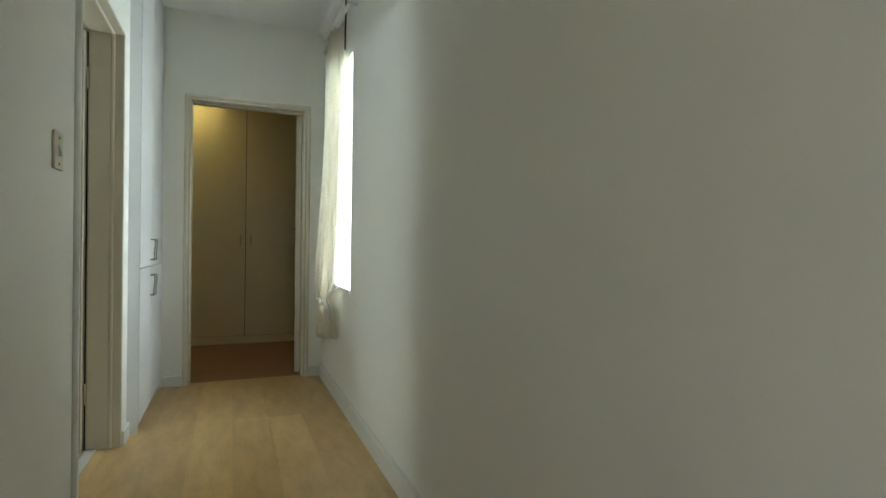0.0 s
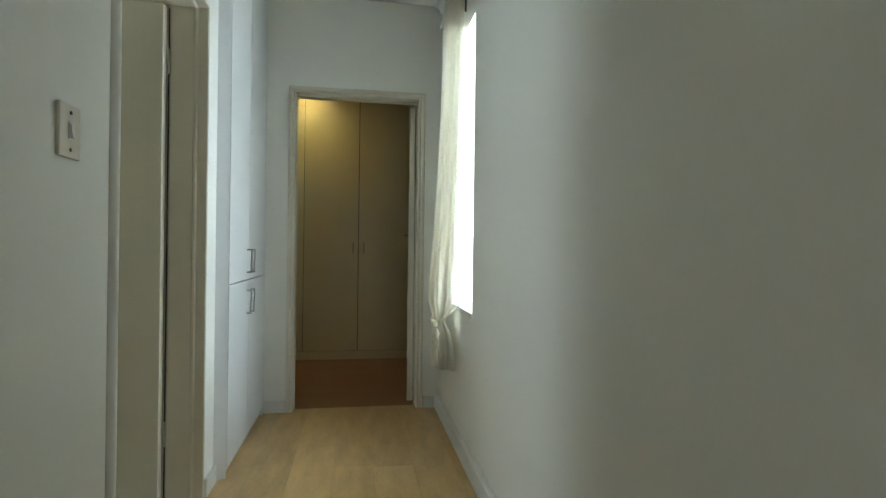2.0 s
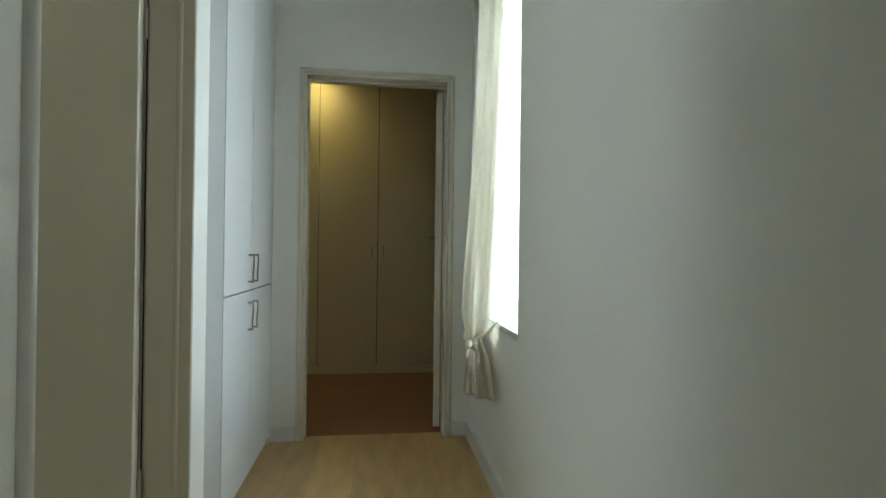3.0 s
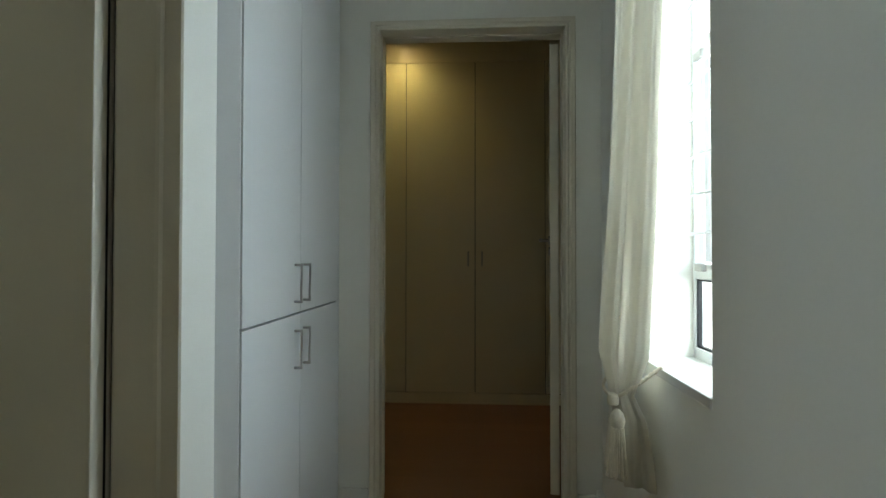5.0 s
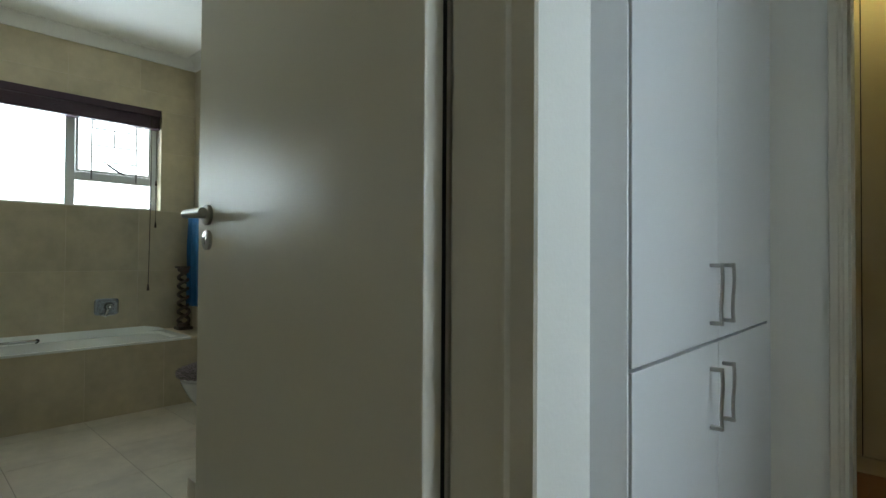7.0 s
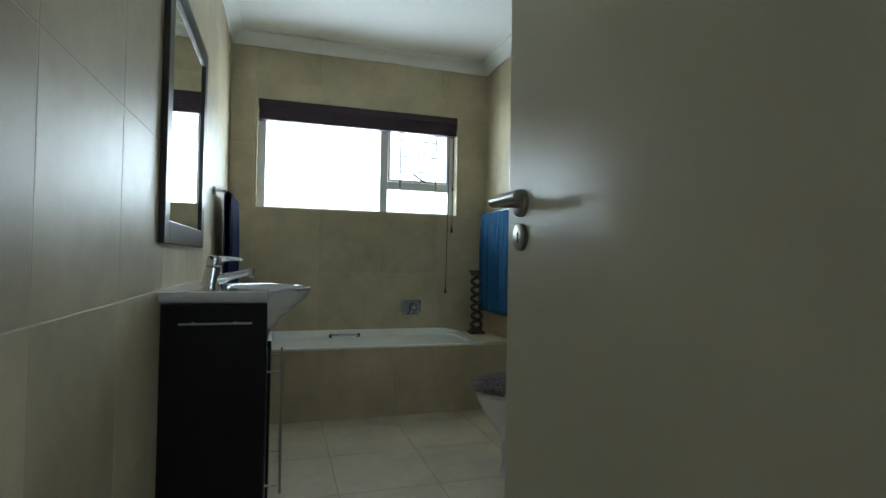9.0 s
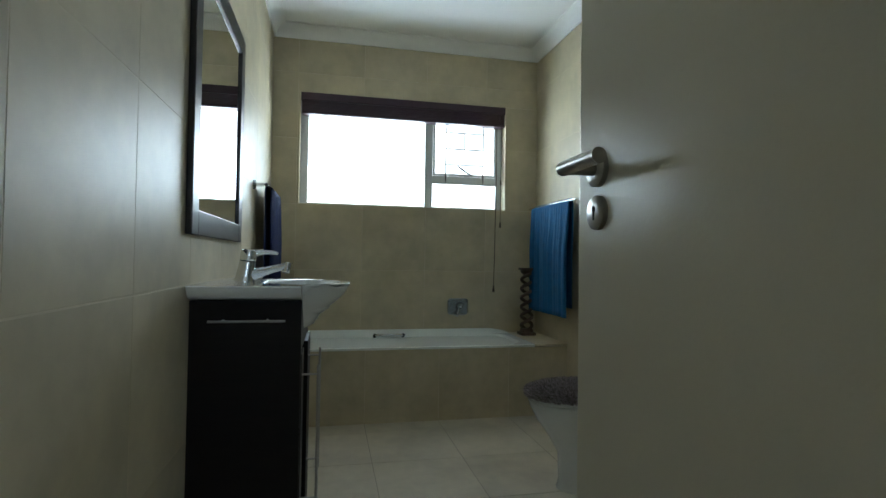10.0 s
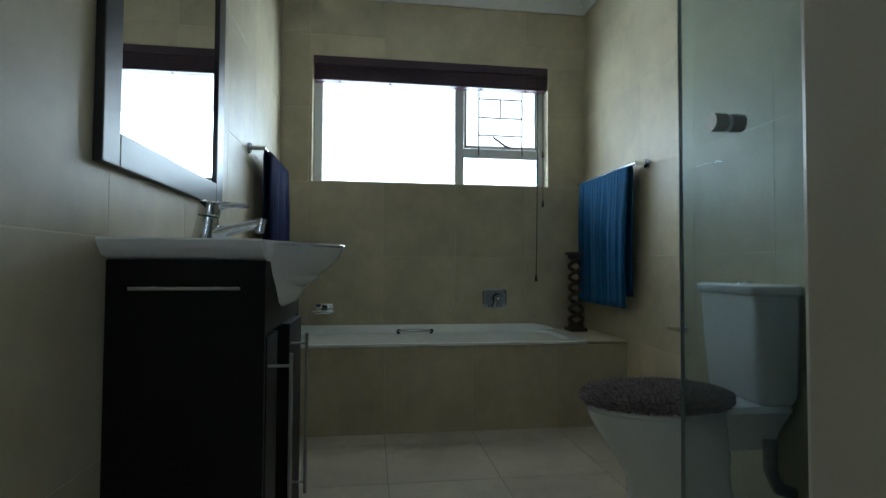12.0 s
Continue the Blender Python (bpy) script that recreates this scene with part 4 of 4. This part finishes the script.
CX = 1.118
b = NB()
curtain_cloth(b)
cl = part("cloth", b, CURTAIN, cur, smooth=True)
so = cl.modifiers.new("thick", "SOLIDIFY")
so.thickness = 0.003
b = NB()
for ph in (0, math.pi):
    line = []
    for t in range(61):
        q = t / 60
        if q < 0.5:
            c = Vector((1.168, -0.715, 0.755)).lerp(Vector((1.046, -0.672, 0.655)), q * 2) + Vector((-0.02, 0, -0.02)) * math.sin(q * 2 * math.pi)
        else:
            c = Vector((1.046, -0.672, 0.655)).lerp(Vector((1.160, -0.45, 0.735)), (q - 0.5) * 2) + Vector((-0.055, 0.01, -0.02)) * math.sin((q - 0.5) * 2 * math.pi)
        line.append(c + Vector((0, 0.0034 * math.cos(t * 1.6 + ph), 0.0034 * math.sin(t * 1.6 + ph))))
    tube(b, line, 0.0042, 6)
spin(b, [(0.008, -0.02), (0.016, -0.015), (0.018, 0.0), (0.014, 0.014), (0.006, 0.018)], (1.042, -0.676, 0.652), 14)
part("tieback_cord", b, ROPE, cur, "twisted cream tieback cord", True)
b = NB()
tx, ty = 1.042, -0.722
spin(b, [(0.006, 0.0), (0.018, 0.01), (0.022, 0.03), (0.016, 0.05), (0.006, 0.06)], (tx, ty, 0.575), 16)
ts = part("tassel", b, ROPE, cur, "cream tassel", True)
b = NB()
rnd = random.Random(7)
for k in range(46):
    a = rnd.random() * math.tau
    r0, r1 = 0.017, rnd.uniform(0.012, 0.034)
    tube(b, [(tx + r0 * math.cos(a), ty + r0 * math.sin(a), 0.585), (tx + (r0 + 0.004) * math.cos(a), ty + (r0 + 0.004) * math.sin(a), 0.54), (tx + r1 * math.cos(a), ty + r1 * math.sin(a), rnd.uniform(0.44, 0.46))], 0.0032, 5)
part("fringe", b, ROPE, ts, smooth=True)

rod = thing("curtain_rod", (0, 0, 2.415), "thin curtain rod above the hall window", "curtain rod")
b = NB()
cyl(b, (CX, -1.16, 0), (CX, -0.30, 0), 0.010, seg=16)
part("rod", b, TRIM, rod, smooth=True)
for y in (-1.15, -0.28):
    b = NB()
    cyl(b, (CX, y, 0), (RW - 0.001, y, 0), 0.007, seg=12)
    part("bracket", b, TRIM, rod, smooth=True)

# a dark round bar stands in for the shade beside the curtain's head
b = NB()
tube(b, [(1.128, -1.00, HC - 0.04), (1.130, -1.003, 2.45), (1.127, -1.0, 2.30), (1.128, -0.998, 2.20)], 0.005, 8)
cyl(b, (1.128, -1.0, HC - 0.045), (1.128, -1.0, HC - 0.0005), 0.011, seg=14)
single("curtain_head_shade", b, CORD, "thin dark line added for the shade between the curtain's head and the wall", "cord", True)
b = NB()
box(b, 1.105, 1.168, -0.885, -0.868, 2.425, 2.475, 0.004)
box(b, 1.150, 1.1705, -0.895, -0.858, 2.40, 2.48, 0.003)
part("bracket", b, CORD, rod, "dark brown rod bracket")

# ---- bedroom wardrobe ----
WYF = 1.59
wr = thing("wardrobe", (0, WYF, 0), "cream built-in wardrobe with tall plain doors", "wardrobe")
# black instead of cream: paints the shade seen between the wardrobe doors
b = NB()
box(b, -1.79, 2.59, 0.021, 0.60, 0.0, 2.66 - 0.002)
part("carcass", b, BLACK, wr, "carcass coloured black for the shade in the gaps between the doors")
b = NB()
box(b, -1.79, 2.59, -0.006, 0.02, 0.0, 0.075)
part("plinth", b, WARDROBE, wr)
xs = [0.128 + 0.509 * k for k in range(-3, 5)]
for i, (x0, x1) in enumerate(zip(xs, xs[1:])):
    b = NB()
    box(b, x0 + 0.0027, x1 - 0.0027, 0.0, 0.019, 0.080, 2.50, 0.0015)
    d = part("wardrobe_door", b, WARDROBE, wr)
    hx = x1 - 0.05 if i % 2 == 1 else x0 + 0.05
    b = NB()
    tube(b, [(hx, -0.002, 1.005), (hx, -0.022, 1.015), (hx, -0.028, 1.055), (hx, -0.022, 1.095), (hx, -0.002, 1.105)], 0.006, 8)
    part("handle", b, STEEL, d, "steel bow handle", True)
b = NB()
box(b, -1.79, 2.59, 0.004, 0.02, 2.505, 2.657)
part("top_filler", b, WARDROBE, wr)

# bedroom downlight
dl = thing("downlight", (0.10, 1.385, RC), "small warm recessed ceiling downlight, switched on", "downlight")
b = NB()
spin(b, [(0.045, -0.006), (0.05, -0.004), (0.05, -0.001)])
part("trim_ring", b, STEEL, dl, smooth=True)
BULB = bpy.data.materials.new("warm_bulb")
BULB.use_nodes = True
BULB.node_tree.nodes["Principled BSDF"].inputs["Emission Color"].default_value = (1, 0.72, 0.3, 1)
BULB.node_tree.nodes["Principled BSDF"].inputs["Emission Strength"].default_value = 30
b = NB()
cyl(b, (0, 0, -0.009), (0, 0, -0.0065), 0.033, seg=24)
part("bulb", b, BULB, dl)
spot = new("downlight_beam", bpy.data.lights.new("downlight_beam", "SPOT"))
spot.data.energy, spot.data.color, spot.data.spot_size, spot.data.spot_blend, spot.data.shadow_soft_size = 11, (1, 0.79, 0.27), radians(138), 1.0, 0.03
spot.matrix_world = look((0.10, 1.385, RC - 0.012), (0.10, 1.385, 0))

# ---- pieces: tiles and planks ----
cache = {}


def piece_mesh(name, sx, sy, sz, bevel, mat):
    key = (name, round(sx, 4), round(sy, 4), round(sz, 4))
    if key not in cache:
        b = NB()
        x, y, z, e = sx / 2, sy / 2, sz / 2, bevel
        # a slab on its back with a bevelled face; face towards +z
        loft(b, [[Vector(p) for p in ((-x, -y, -z), (x, -y, -z), (x, y, -z), (-x, y, -z))],
                 [Vector(p) for p in ((-x, -y, z - e), (x, -y, z - e), (x, y, z - e), (-x, y, z - e))],
                 [Vector(p) for p in ((-x + e, -y + e, z), (x - e, -y + e, z), (x - e, y - e, z), (-x + e, y - e, z))]])
        cache[key] = finish(name, b, mat)
    return cache[key]


TJ = 0.0026


def tile_rect(parent, mat, u0, u1, v0, v1, us, vs, place, holes=()):
    """Tiles of one plane; us, vs: joint lines; place(u, v): a matrix whose z points out; holes: (u0, u1, v0, v1)."""
    ul = [u0] + [u for u in us if u0 + 0.02 < u < u1 - 0.02] + [u1]
    vl = [v0] + [v for v in vs if v0 + 0.02 < v < v1 - 0.02] + [v1]
    for a, c in zip(ul, ul[1:]):
        for p, q in zip(vl, vl[1:]):
            rects = [(a, c, p, q)]
            for h0, h1, g0, g1 in holes:
                nxt = []
                for r in rects:
                    x0, x1, y0, y1 = r
                    if x1 <= h0 or x0 >= h1 or y1 <= g0 or y0 >= g1:
                        nxt.append(r)
                        continue
                    if y0 < g0:
                        nxt.append((x0, x1, y0, g0))
                    if y1 > g1:
                        nxt.append((x0, x1, g1, y1))
                    m0, m1 = max(y0, g0), min(y1, g1)
                    if x0 < h0:
                        nxt.append((x0, h0, m0, m1))
                    if x1 > h1:
                        nxt.append((h1, x1, m0, m1))
                rects = nxt
            for x0, x1, y0, y1 in rects:
                if x1 - x0 < 0.012 or y1 - y0 < 0.012:
                    continue
                me = piece_mesh("tile", x1 - x0 - TJ, y1 - y0 - TJ, 0.010, 0.0012, mat)
                o = new("tile", me)
                o.parent = parent
                o.matrix_world = place((x0 + x1) / 2, (y0 + y1) / 2)


S = 0.4675
rows = [S * k for k in range(1, 6)]
xj = [-1.488 + 0.465 * k for k in range(-6, 4)]
yj = [-0.875 + 0.465 * k for k in range(-4, 4)]
TOP = BC - 0.08
tile_rect(wall_basin, TILE, BX0, BX1, 0, TOP, xj, rows, lambda u, v: pose(u, BY0 - 0.005, v, 90, 0, 180))
tile_rect(wall_rail, TILE, BX0, BX1, 0, TOP, xj, rows, lambda u, v: pose(u, BY1 + 0.005, v, 90, 0, 0))
tile_rect(wall_win, TILE, BY0, BY1, 0, TOP, yj, rows, lambda u, v: pose(BX0 - 0.005, u, v, 90, 0, 90), holes=[(BWY0, BWY1, BWZ0, BWZ1)])
tile_rect(bath_front, TILE, BY0, BY1, 0, TZ - 0.0175, yj, [], lambda u, v: pose(TX1 - 0.006, u, v, 90, 0, 90))
tile_rect(bath_front, TILE, TX0, TX1, TYR + 0.006, BY1, [], [], lambda u, v: pose(u, v, TZ - 0.005))
tile_rect(wall_win, TILE, BX0 - 0.088, BX0 - 0.001, BWY0, BWY1, [], yj, lambda u, v: pose(u, v, BWZ0 - 0.003))
tile_rect(floor_bath, FTILE, BX0, BX1, BY0, BY1, xj, yj, lambda u, v: pose(u, v, -0.002))


def planks(parent, mat, x0, x1, y0, y1, width, length, seed, along_y=True):
    r = random.Random(seed)
    u0, u1, v0, v1 = (x0, x1, y0, y1) if along_y else (y0, y1, x0, x1)
    u = u0
    while u < u1 - 0.005:
        w = min(width, u1 - u)
        v = v0 - r.uniform(0, length * 0.9)
        while v < v1:
            a, c = max(v, v0), min(v + length, v1)
            if c - a > 0.02:
                sx, sy = (w, c - a) if along_y else (c - a, w)
                me = piece_mesh("plank", sx - 0.0004, sy - 0.0004, 0.012, 0.0004, mat)
                o = new("plank", me)
                o.parent = parent
                cu, cv = u + w / 2, (a + c) / 2
                o.matrix_world = pose(cu if along_y else cv, cv if along_y else cu, -0.006)
            v += length
        u += width


tile_rect(floor_bath, FTILE, -0.2, -0.146, DY0 + 0.003, DY1 - 0.003, [], [], lambda u, v: pose(u, v, -0.002))
plank = new("plank", piece_mesh("plank", 0.0385, DY1 - DY0 - 0.004, 0.012, 0.0004, LAMINATE))
plank.parent = floor_hall
plank.matrix_world = pose(-0.0803, (DY0 + DY1) / 2, -0.006)
b = NB()
box(b, -0.1455, -0.1003, DY0 + 0.002, DY1 - 0.002, -0.006, 0.0045, 0.002)
structure("trim_threshold_bathroom", b, ALU, "grey metal threshold strip between tiles and laminate")
planks(floor_hall, LAMINATE, -0.06, RW, -6.6, 0.06, 0.194, 1.28, 3)
planks(floor_bed, PARQUET, -1.8, 2.6, 0.06, 1.62, 0.12, 0.9, 5, False)
